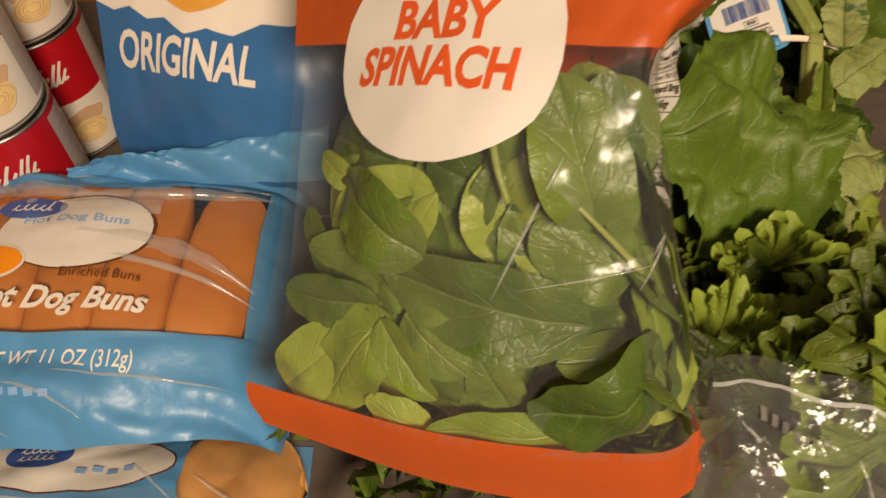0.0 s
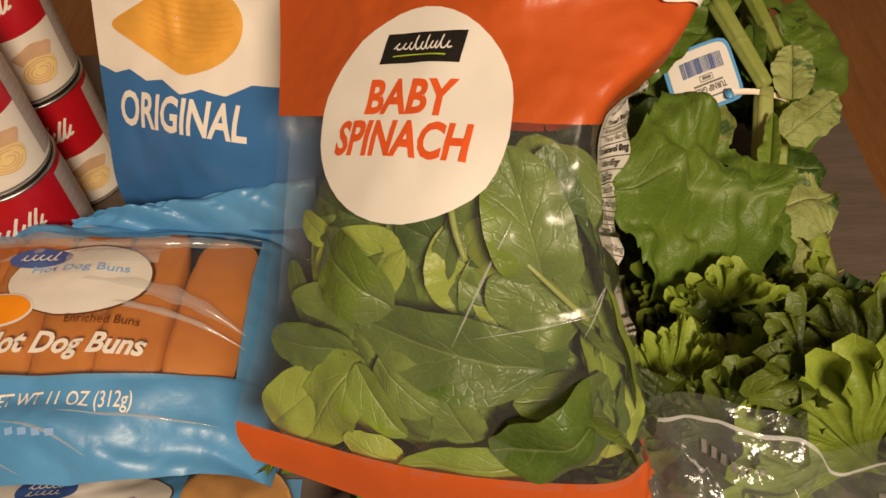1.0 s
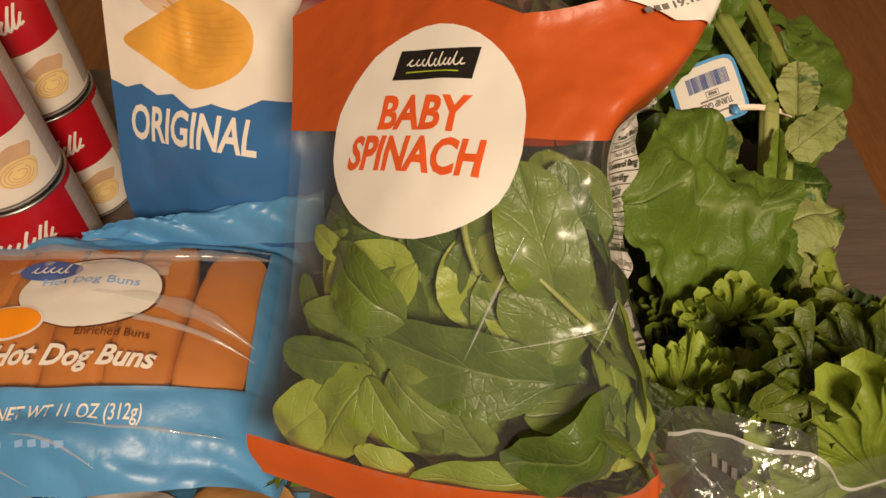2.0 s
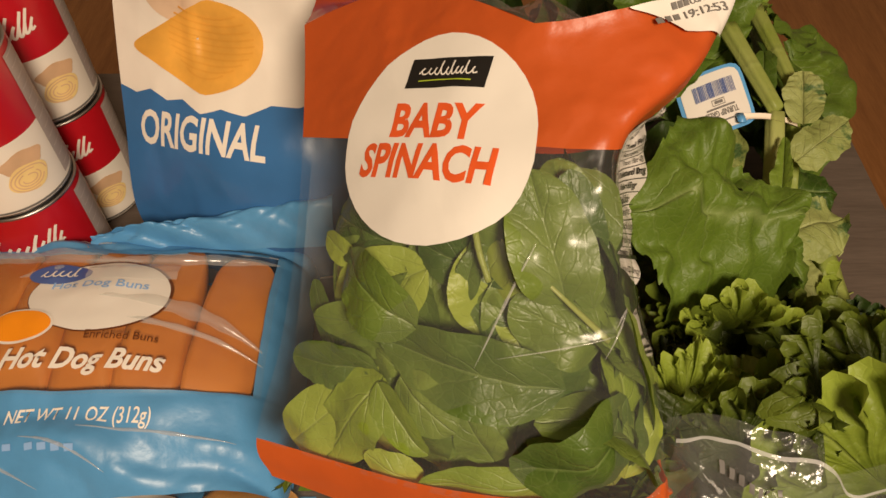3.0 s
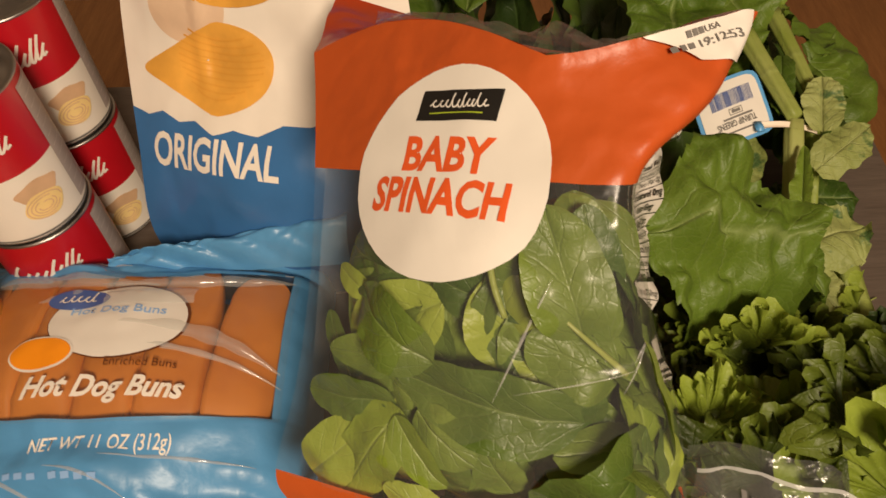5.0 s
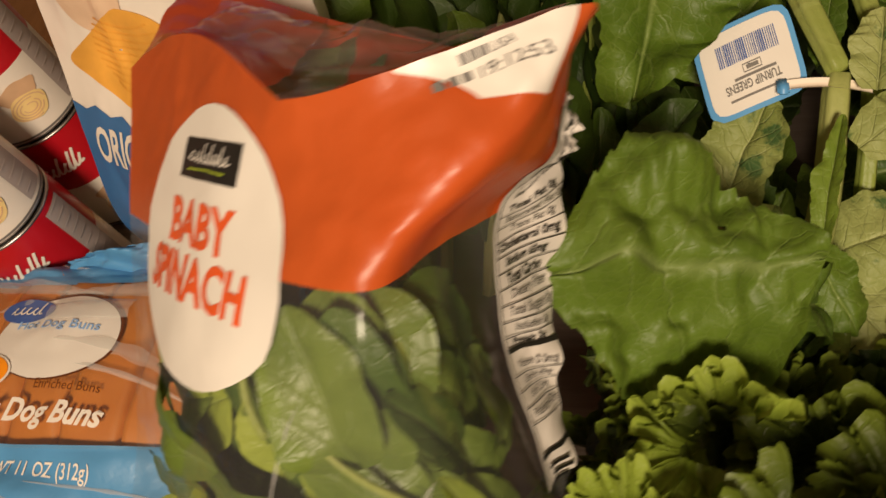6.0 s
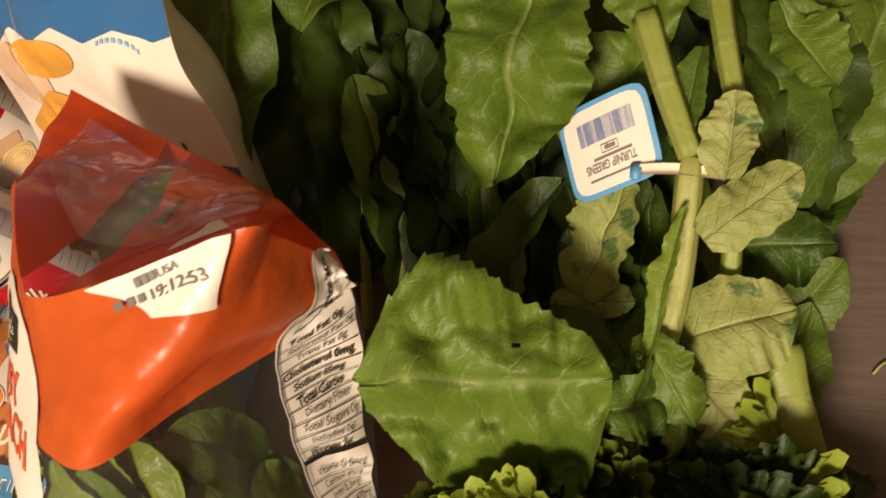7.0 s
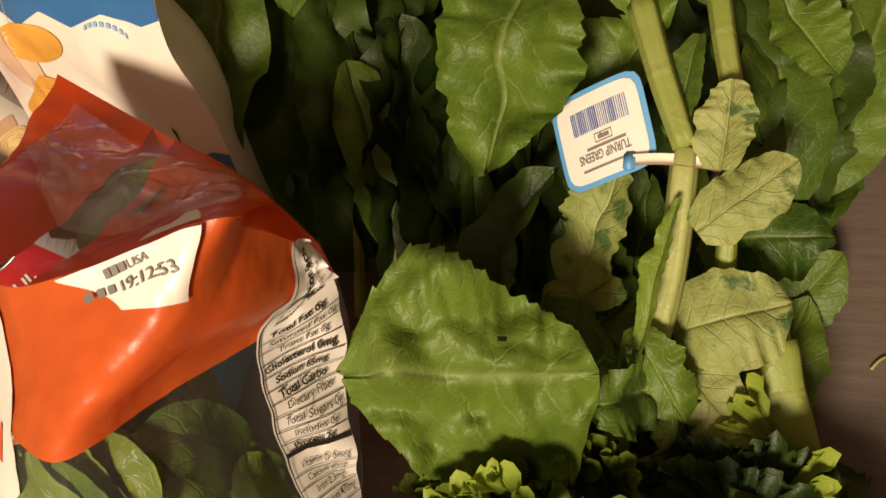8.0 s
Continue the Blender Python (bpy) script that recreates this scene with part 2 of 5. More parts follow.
def sheet(fn, nu, nv, keep=None, close_u=False):
    """A grid of fn(s, t), s and t from 0 to 1, with a UV map of s and t."""
    bm = bmesh.new()
    uv = bm.loops.layers.uv.new("UVMap")
    vs = [[bm.verts.new(fn(i / nu, j / nv)) for j in range(nv + 1)] for i in range(nu + (0 if close_u else 1))]
    n = len(vs)
    for i in range(nu):
        for j in range(nv):
            if keep and not keep((i + 0.5) / nu, (j + 0.5) / nv):
                continue
            f = bm.faces.new((vs[i][j], vs[(i + 1) % n][j], vs[(i + 1) % n][j + 1], vs[i][j + 1]))
            for loop, (a, c) in zip(f.loops, ((i, j), (i + 1, j), (i + 1, j + 1), (i, j + 1))):
                loop[uv].uv = (a / nu, c / nv)
    for v in [v for v in bm.verts if not v.link_faces]:
        bm.verts.remove(v)
    return bm


def box(bm, centre, size, turn=None, bevel=0.0):
    m = Matrix.Translation(centre) @ (turn or Matrix()) @ Matrix.Diagonal((*size, 1))
    g = bmesh.ops.create_cube(bm, size=1, matrix=m)
    if bevel:
        bmesh.ops.bevel(bm, geom=[e for e in {e for v in g["verts"] for e in v.link_edges}], offset=bevel, segments=2, affect="EDGES")
    return bm


def tube(points, radius, taper=1.0, sides=20, flat=0.85):
    """A round or flattened stalk along a smooth curve through points."""
    p = np.array(points, float)

    def fn(s, t):
        c = Vector(smooth_through(p, t))
        ahead = (Vector(smooth_through(p, min(1, t + 0.02))) - Vector(smooth_through(p, max(0, t - 0.02)))).normalized()
        across = ahead.cross(Vector((0, 0, 1))).normalized()
        over = across.cross(ahead)
        r = radius * (1 + (taper - 1) * t) * (0.02 if t in (0.0, 1.0) else 1)
        a = s * 2 * math.pi
        r *= 1 + 0.13 * math.cos(5 * a + 1.0) + 0.10 * wob((t * 3, radius * 900, 0), 1)
        return c + across * (r * math.cos(a)) + over * (r * flat * math.sin(a))
    n = 14
    steps = lambda t: 0.0 if t == 0 else (1.0 if t == 1 else (t * n - 1) / (n - 2) * 0.98 + 0.01)
    return sheet(lambda s, t: fn(s, steps(t)), sides, n, close_u=True)


def wob(p, scale, seed=0.0):
    return noise.noise(Vector(p) * scale + Vector((seed, seed * 1.7, -seed)))


def on_sheet(S, u0, v0, turn=0.0, lift=0.0004):
    """Places flat print (x right, y up, metres) on the sheet S about (u0, v0), turned by so many degrees."""
    h = 0.004
    su, sv = (S(u0 + h, v0) - S(u0 - h, v0)) / (2 * h), (S(u0, v0 + h) - S(u0, v0 - h)) / (2 * h)
    n = np.cross(su, sv)
    n /= np.linalg.norm(n)
    e1 = su / np.linalg.norm(su)
    e2 = np.cross(n, e1)
    c, s = math.cos(radians(turn)), math.sin(radians(turn))
    right, up = c * e1 + s * e2, -s * e1 + c * e2
    start = S(u0, v0)
    first = np.linalg.inv(np.array([[right @ su, right @ sv], [up @ su, up @ sv]]))

    def place(x, y, extra=0.0):
        u, v = np.array([u0, v0]) + first @ np.array([x, y])
        for _ in range(5):
            u, v = min(max(u, 0.002), 0.998), min(max(v, 0.002), 0.998)
            p = S(u, v)
            du, dv = (S(u + 1e-3, v) - p) / 1e-3, (S(u, v + 1e-3) - p) / 1e-3
            away = np.array([x - right @ (p - start), y - up @ (p - start)])
            slope = np.array([[right @ du, right @ dv], [up @ du, up @ dv]])
            step = np.linalg.lstsq(slope, away, rcond=1e-3)[0]
            u, v = u + 0.9 * min(max(step[0], -0.1), 0.1), v + 0.9 * min(max(step[1], -0.1), 0.1)
        u, v = min(max(u, 0.002), 0.998), min(max(v, 0.002), 0.998)
        p = S(u, v)
        a = np.cross(S(u + 1e-3, v) - p, S(u, v + 1e-3) - p)
        return Vector(p + a / np.linalg.norm(a) * (lift + extra))
    return place


def oval(place, rx, ry, cx=0.0, cy=0.0, extra=0.0, egg=0.0, wave=0.0, waves=0, n=40):
    def fn(s, t):
        a, r = s * 2 * math.pi, 0.001 + 0.999 * t
        k = 1 + wave * math.sin(waves * a)
        y = math.sin(a)
        return place(cx + rx * r * k * math.cos(a) * (1 + egg * y), cy + ry * r * k * y, extra)
    return sheet(fn, n, 8, close_u=True)


def plate(place, w, h, cx=0.0, cy=0.0, extra=0.0, nx=8, ny=4, slant=0.0):
    return sheet(lambda s, t: place(cx + (s - 0.5) * w + slant * (t - 0.5) * h, cy + (t - 0.5) * h, extra), nx, ny)


def lettering(place, body, width, height, cx=0.0, cy=0.0, extra=0.0, bold=0.0, shear=0.0):
    """Words as a mesh that follows the sheet, scaled to a width and a height."""
    data = bpy.data.curves.new("words", "FONT")
    data.body, data.size, data.offset, data.shear = body, 1.0, bold, shear
    data.resolution_u = 3
    ob = bpy.data.objects.new("words", data)
    me = bpy.data.meshes.new_from_object(ob)
    bm = bmesh.new()
    bm.from_mesh(me)
    bpy.data.objects.remove(ob)
    bpy.data.curves.remove(data)
    bpy.data.meshes.remove(me)
    xs, ys = [v.co.x for v in bm.verts], [v.co.y for v in bm.verts]
    cells = max(1, int(width / 0.006))
    for i in range(1, cells):
        at = (min(xs) + (max(xs) - min(xs)) * i / cells, 0, 0)
        bmesh.ops.bisect_plane(bm, geom=bm.verts[:] + bm.edges[:] + bm.faces[:], plane_co=at, plane_no=(1, 0, 0))
    if height > 0.015:
        for i in range(1, 4):
            at = (0, min(ys) + (max(ys) - min(ys)) * i / 4, 0)
            bmesh.ops.bisect_plane(bm, geom=bm.verts[:] + bm.edges[:] + bm.faces[:], plane_co=at, plane_no=(0, 1, 0))
    bmesh.ops.triangulate(bm, faces=bm.faces[:])
    xs, ys = [v.co.x for v in bm.verts], [v.co.y for v in bm.verts]
    for v in bm.verts:
        v.co = place(cx + ((v.co.x - min(xs)) / (max(xs) - min(xs)) - 0.5) * width, cy + ((v.co.y - min(ys)) / (max(ys) - min(ys)) - 0.5) * height, extra)
    return bm


def strokes(place, name, rows, mat, parent, extra=0.0, slant=0.0):
    """Script or unreadable marks, each a mesh of its own: rows of (x, y, width, height)."""
    for x, y, w, h in rows:
        part(name, plate(place, w, h, x + w / 2, y + h / 2, extra, 3, 3, slant), mat, parent)


def bars(place, rows, extra=0.0):
    """Unreadable print: rows of (x, y, width, height)."""
    bm = bmesh.new()
    for x, y, w, h in rows:
        vs = [bm.verts.new(place(x + w * i / 4, y + h * j, extra)) for i in range(5) for j in (0, 1)]
        for i in range(4):
            bm.faces.new((vs[2 * i], vs[2 * i + 2], vs[2 * i + 3], vs[2 * i + 1]))
    return bm


def ribbon(place, points, wide, extra=0.0, n=120):
    """A thin pen line through points (x, y) on a placed surface."""
    p = np.array([(x, y, 0) for x, y in points], float)

    def fn(s, t):
        c, d = smooth_through(p, s), smooth_through(p, min(1, s + 0.003)) - smooth_through(p, max(0, s - 0.003))
        k = math.hypot(d[0], d[1]) or 1.0
        return place(c[0] - d[1] / k * wide * (t - 0.5), c[1] + d[0] / k * wide * (t - 0.5), extra)
    return sheet(fn, n, 1)


def scribble(widths, high):
    """Loops like joined-up writing that says nothing: one stroke for each width, tall where its sign is negative."""
    pts, x = [], 0.0
    for w in widths:
        tall = high * (2.0 if w < 0 else 1.0)
        w = abs(w)
        pts += [(x, 0.05 * high), (x + 0.55 * w, tall), (x + 0.30 * w, 0.55 * tall), (x + 0.45 * w, 0.0)]
        x += w
    return [(px - x / 2, py) for px, py in pts] + [(x / 2, 0.15 * high)]


# ---- leaves ----
def half_width(kind, t, q, seed):
    """Half the width of a leaf, of 1, at t from base to tip; the two sides differ."""
    k = seed * 3.1 + (7.0 if q > 0 else 0.0)
    if kind == "spinach":
        return max(0.0, 1 - abs(2 * t**0.9 - 1) ** 2.3) ** 0.6 * (1 - 0.15 * t) * (1 + 0.06 * wob((t * 3, k, 0), 1))
    if kind == "collard":
        return max(0.0, 1 - abs(2 * min(1, 0.06 + 0.94 * t) - 1) ** 2.6) ** 0.6 * (1 + 0.16 * wob((t * 4, k, 0), 1) + 0.06 * wob((t * 14, k, 0), 1))
    if kind == "sail":
        # upper half: a steep rise to a blunt corner, then a long ragged slope; lower half: a broad hanging flap
        x = t * 17 + 1.2 * wob((t * 5, k, 0), 1)
        tooth = 0.09 * (x % 1.0) ** 1.4 + 0.03 * abs((x * 2.6) % 1.0 - 0.5)
        if q > 0:
            return min(1.0, 0.06 + 2.6 * t, 1.0 - 1.15 * max(0.0, t - 0.37)) * (0.93 + tooth) * min(1.0, 14 * (1.005 - t))
        return max(0.0, min(1.0, 1.9 * t + 0.04, 5.0 * (1.0 - t) + 0.10)) * (0.93 + tooth + 0.10 * wob((t * 4, k, 0), 1))
    x = t * 12 + 1.4 * wob((t * 5, k, 0), 1)
    tooth = 0.09 * (x % 1.0) ** 1.5 + 0.04 * abs((x * 2.3) % 1.0 - 0.5)
    power = 0.62 if kind == "broad" else 0.95
    return max(0.0, math.sin(math.pi * min(1, 0.05 + 0.95 * t) ** power)) ** 0.75 * (0.86 + tooth + 0.22 * wob((t * 4.5, k, 0), 1))


def leaf_mesh(base, tip, width, face, kind, fold=0.2, curl=0.0, frill=0.0, seed=0, nu=22, nv=14, hole=None, droop=None, lower=1.0):
    """One leaf from base to tip; face: the way its upper side looks. fold: how far the halves rise; curl: bend along it; frill: waves of the rim."""
    base, tip = Vector(base), Vector(tip)
    ahead = tip - base
    size = ahead.length
    ahead.normalize()
    side = Vector(face).cross(ahead).normalized()
    up = ahead.cross(side)

    def blade(s, t):
        q = 2 * t - 1
        w = width / 2 * half_width(kind, s, q, seed) + 0.0008
        x, y = size * s, q * w * (lower if q < 0 else 1.0)
        rim = abs(q) ** 1.7 * min(1, s * 2.2)
        slope = droop if droop is not None and q < 0 else fold
        z = abs(y) * math.sin(slope) * (1 - 0.25 * abs(q)) + curl * size * 4 * s * (1 - s)
        k = seed * 2.3 + (5.0 if q > 0 else 0.0)
        z += frill * width * rim * (2.6 * wob((s * 4.5, k, 0), 1) + 1.6 * wob((s * 11, k, 3), 1) + 0.8 * wob((s * 26, k, 6), 1))
        y += frill * width * rim * 1.2 * wob((s * 6, k, 9), 1)
        rough = 0.45 if kind == "spinach" else 1.0
        p = base + ahead * x + side * (y * math.cos(slope)) + up * z
        b = 0.022 * width * (wob(p, 60, seed) + 0.5 * wob(p, 150, seed)) + 0.22 * width * wob(p, 26, seed) + 0.11 * width * wob(p, 52, seed)
        rib = 0.05 * rough * width * math.exp(-abs(q) * 14) - 0.006 * rough * width * abs(math.sin(math.pi * (s * 6 - abs(q) * 1.6)))
        return p + up * (b * min(1, 4 * s) - rib)

    def ruffle(s, t):
        """A curly fan: narrow at its foot, waved ever more towards the rim."""
        a, r = (t - 0.5) * 2, s
        spread = 0.22 + 0.78 * min(1.0, r * 1.5) ** 1.5
        edge = 0.86 + 0.16 * wob((a * 2.5, seed, 0), 1) + 0.09 * abs(math.sin(a * 17 + seed + 3 * wob((a * 3, seed, 4), 1))) + 0.08 * abs(math.sin(a * 43 + 2 * seed))
        ang = a * 1.0 * spread
        rho = size * (r if r < 0.5 else 0.5 + (r - 0.5) * (2 * edge - 1) )
        turn = 24 * a + seed + 4 * wob((a * 2.2, seed, 8), 1)
        wave = frill * width * (r**2 * (1.2 * math.sin(a * 5 + seed) + 1.8 * wob((a * 3, r * 2, seed), 1)) + r**4 * (1.7 * math.sin(turn) + 1.1 * math.sin(2.3 * turn + 1)))
        x = rho * math.cos(ang * 0.9)
        y = rho * math.sin(ang) * width / size * 0.95 + frill * width * r**4 * (1.5 * math.cos(turn) + 0.8 * math.cos(2.3 * turn + 1))
        p = base + ahead * x + side * y + up * (wave + fold * size * 0.5 * abs(a) ** 1.5 * r)
        return p + up * (0.02 * width * wob(p, 120, seed))
    fn = ruffle if kind == "lettuce" else blade
    if hole:
        hs, ht = hole
        return sheet(fn, nu, nv, keep=lambda s, t: ((s - hs) / 0.022) ** 2 + ((t - ht) / 0.016) ** 2 > 1)
    return sheet(fn, nu, nv)


def leaf(parent, name, mat, base, tip, width, face, kind, label="", **more):
    return part(name, leaf_mesh(base, tip, width, face, kind, **more), mat, parent, label)


# ---- the room: floor, walls, ceiling, table ----
def slab(name, centre, size, mat, label, category="", turn=None):
    return tagged(part(name, box(bmesh.new(), centre, size, turn), mat, None, label, smooth=False), label, category, kind="structure")


FLOOR_Z = -0.74
floor = slab("floor", (0, 0, FLOOR_Z - 0.035), (5.2, 5.2, 0.05), FLOOR, "warm brown wooden plank floor under the table", "floor")
for k, (c, s) in enumerate((((0, 2.06, 0.4), (5.2, 0.1, 2.4)), ((0, -2.6, 0.4), (5.2, 0.1, 2.4)), ((2.6, 0, 0.4), (0.1, 5.1, 2.4)), ((-2.6, 0, 0.4), (0.1, 5.1, 2.4)))):
    slab(("wall_north", "wall_south", "wall_east", "wall_west")[k], c, s, WALL, "plain warm white painted room wall", "wall")
slab("baseboard", (0, 2.0, FLOOR_Z + 0.045), (5.0, 0.016, 0.11), WALL, "plain off-white painted baseboard", "baseboard")
slab("ceiling", (0, 0, 1.66), (5.3, 5.3, 0.08), WALL, "plain warm white painted ceiling", "ceiling")
table = thing("table", "grey-brown wooden table top with fine straight grain", "table", (-0.3, 0.15, FLOOR_Z))
part("tabletop", box(bmesh.new(), (-0.335, 0.145, -0.016), (1.5, 1.04, 0.032), bevel=0.003), TABLE, table, smooth=False)
for x in (-1.02, 0.35):
    for y in (-0.31, 0.60):
        part("leg", box(bmesh.new(), (x, y, -0.386), (0.06, 0.06, 0.704), bevel=0.004), TABLE, table, smooth=False)

# ---- spinach bag ----
# spinach bag, front sheet: hem to crest (left edge, middle, front ridge, side fold, and both edges of the printed side strip)
bag_front = loft(
    (-.088, .150, .128, .005, .118, .130, .085, .106, .134, .110, .112, .138, .116, .120, .140, .120, .130, .140),
    (-.095, .163, .146, .000, .130, .155, .085, .118, .162, .112, .130, .158, .116, .140, .152, .118, .150, .146),
    (-.082, .200, .178, .000, .160, .210, .085, .150, .208, .113, .176, .182, .112, .196, .166, .118, .212, .152),
    (-.073, .245, .215, .000, .200, .258, .078, .188, .262, .096, .220, .226, .097, .243, .204, .113, .261, .181),
    (-.070, .289, .246, .004, .244, .284, .0735, .2206, .3004, .087, .252, .272, .0985, .283, .242, .121, .312, .226),
    (-.0705, .325, .263, .026, .268, .308, .106, .256, .318, .122, .276, .292, .120, .300, .254, .129, .314, .248),
    (-.072, .350, .274, .046, .276, .325, .138, .299, .328, .134, .308, .304, .128, .316, .272, .126, .322, .262))
bag_back = loft(
    (-.088, .150, .128, .005, .118, .128, .080, .106, .130, .120, .130, .140),
    (-.084, .220, .135, .010, .200, .120, .080, .200, .120, .116, .210, .150),
    (-.074, .300, .200, .010, .300, .170, .080, .300, .165, .112, .300, .195),
    (-.068, .370, .250, .020, .360, .225, .080, .345, .225, .118, .325, .240),
    (-.066, .416, .268, .020, .378, .262, .080, .352, .262, .108, .332, .250))
bag_top = loft(
    (-.072, .350, .274, .046, .276, .325, .138, .299, .328, .134, .308, .304, .128, .316, .272, .126, .322, .262),
    (-.069, .382, .268, .030, .326, .288, .112, .328, .282, .116, .328, .274, .118, .326, .262, .118, .328, .256),
    (-.066, .416, .268, .020, .378, .262, .080, .352, .262, .092, .345, .258, .102, .337, .253, .108, .332, .250))
chip_front = loft(
    (-.232, .395, .008, -.135, .372, .008, -.030, .380, .012),
    (-.243, .400, .070, -.135, .362, .080, -.025, .380, .090),
    (-.240, .430, .130, -.150, .388, .138, -.020, .400, .150),
    (-.240, .465, .180, -.150, .440, .185, -.020, .430, .200),
    (-.235, .490, .230, -.140, .462, .245, -.025, .450, .240),
    (-.225, .520, .290, -.125, .500, .295, -.030, .490, .270))


def crest_lift(u, v):
    """The crest swells between its left corner and the middle."""
    a = max(0.0, math.sin(math.pi * min(1.0, u / 0.20)))
    return np.array([0.0, 0.022, 0.006]) * a * v


FOLDS = ((0.308, 0.525, 0.243, 0.363, 0.0016), (0.265, 0.378, 0.402, 0.418, 0.0014), (0.40, 0.425, 0.43, 0.45, 0.0012), (0.43, 0.45, 0.38, 0.39, 0.0012))


def bag_skin(u, v):
    p = bag_front(u, v) + crest_lift(u, max(0.0, (v - 0.7) / 0.3) ** 1.5)
    e = min(1.0, 6 * v, 8 * u + 0.2, 8 * (1 - u) + 0.2)
    crease = 0.0
    for u0, v0, u1, v1, deep in FOLDS:
        along = ((u - u0) * (u1 - u0) + (v - v0) * (v1 - v0)) / ((u1 - u0) ** 2 + (v1 - v0) ** 2)
        off = math.hypot(u - u0 - along * (u1 - u0), v - v0 - along * (v1 - v0)) * 0.35
        if 0 < along < 1:
            crease += deep * math.exp(-(off / 0.0030) ** 2) * min(1, 6 * along, 6 * (1 - along))
    # pressed facets and soft dents, sharper on the side than on the face
    side = min(1.0, max(0.0, (u - 0.30) * 5))
    dent = 0.0016 * wob(p, 40) + 0.0008 * wob(p, 110, 3) + side * (0.0034 * abs(wob(p, 34, 7)) + 0.0022 * abs(wob(p, 62, 4)))
    strip = max(0.0, (u - 0.78) / 0.22)
    ripple = strip * (0.0030 * math.sin(v * 46 + 5 * strip) + 0.0016 * math.sin(v * 97))
    return p + np.array([0, -0.4, 0.9]) * (crease + e * dent) + np.array([0.75, -0.45, 0.2]) * ripple


def bag_lid(u, v):
    p = bag_top(u, v) + crest_lift(u, (1 - v) ** 2)
    return p + np.array([0, 0.2, 0.9]) * math.sin(math.pi * v) * (0.008 * wob(p, 34, 5) + 0.002 * wob(p, 90, 2))


def fold_strip(S, u0, v0, u1, v1, wide, bow=0.006):
    """A narrow raised strip on the sheet S, tapered at both ends; paints folds and their sheen."""
    way = (Vector(S(u1, v1)) - Vector(S(u0, v0))).normalized()
    out = Vector((0, -0.4, 0.9))
    across = way.cross(out).normalized()

    def fn(s, t):
        c = Vector(S(u0 + (u1 - u0) * s, v0 + (v1 - v0) * s + bow * math.sin(math.pi * s)))
        w = wide * math.sin(math.pi * (0.04 + 0.92 * s)) * (1 + 0.6 * wob((s * 9, u0 * 7, 0), 1))
        return c + across * ((t - 0.5) * 2 * w) + out * (0.0004 + 0.7 * w * (1 - abs(2 * t - 1)))
    return sheet(fn, 40, 4)


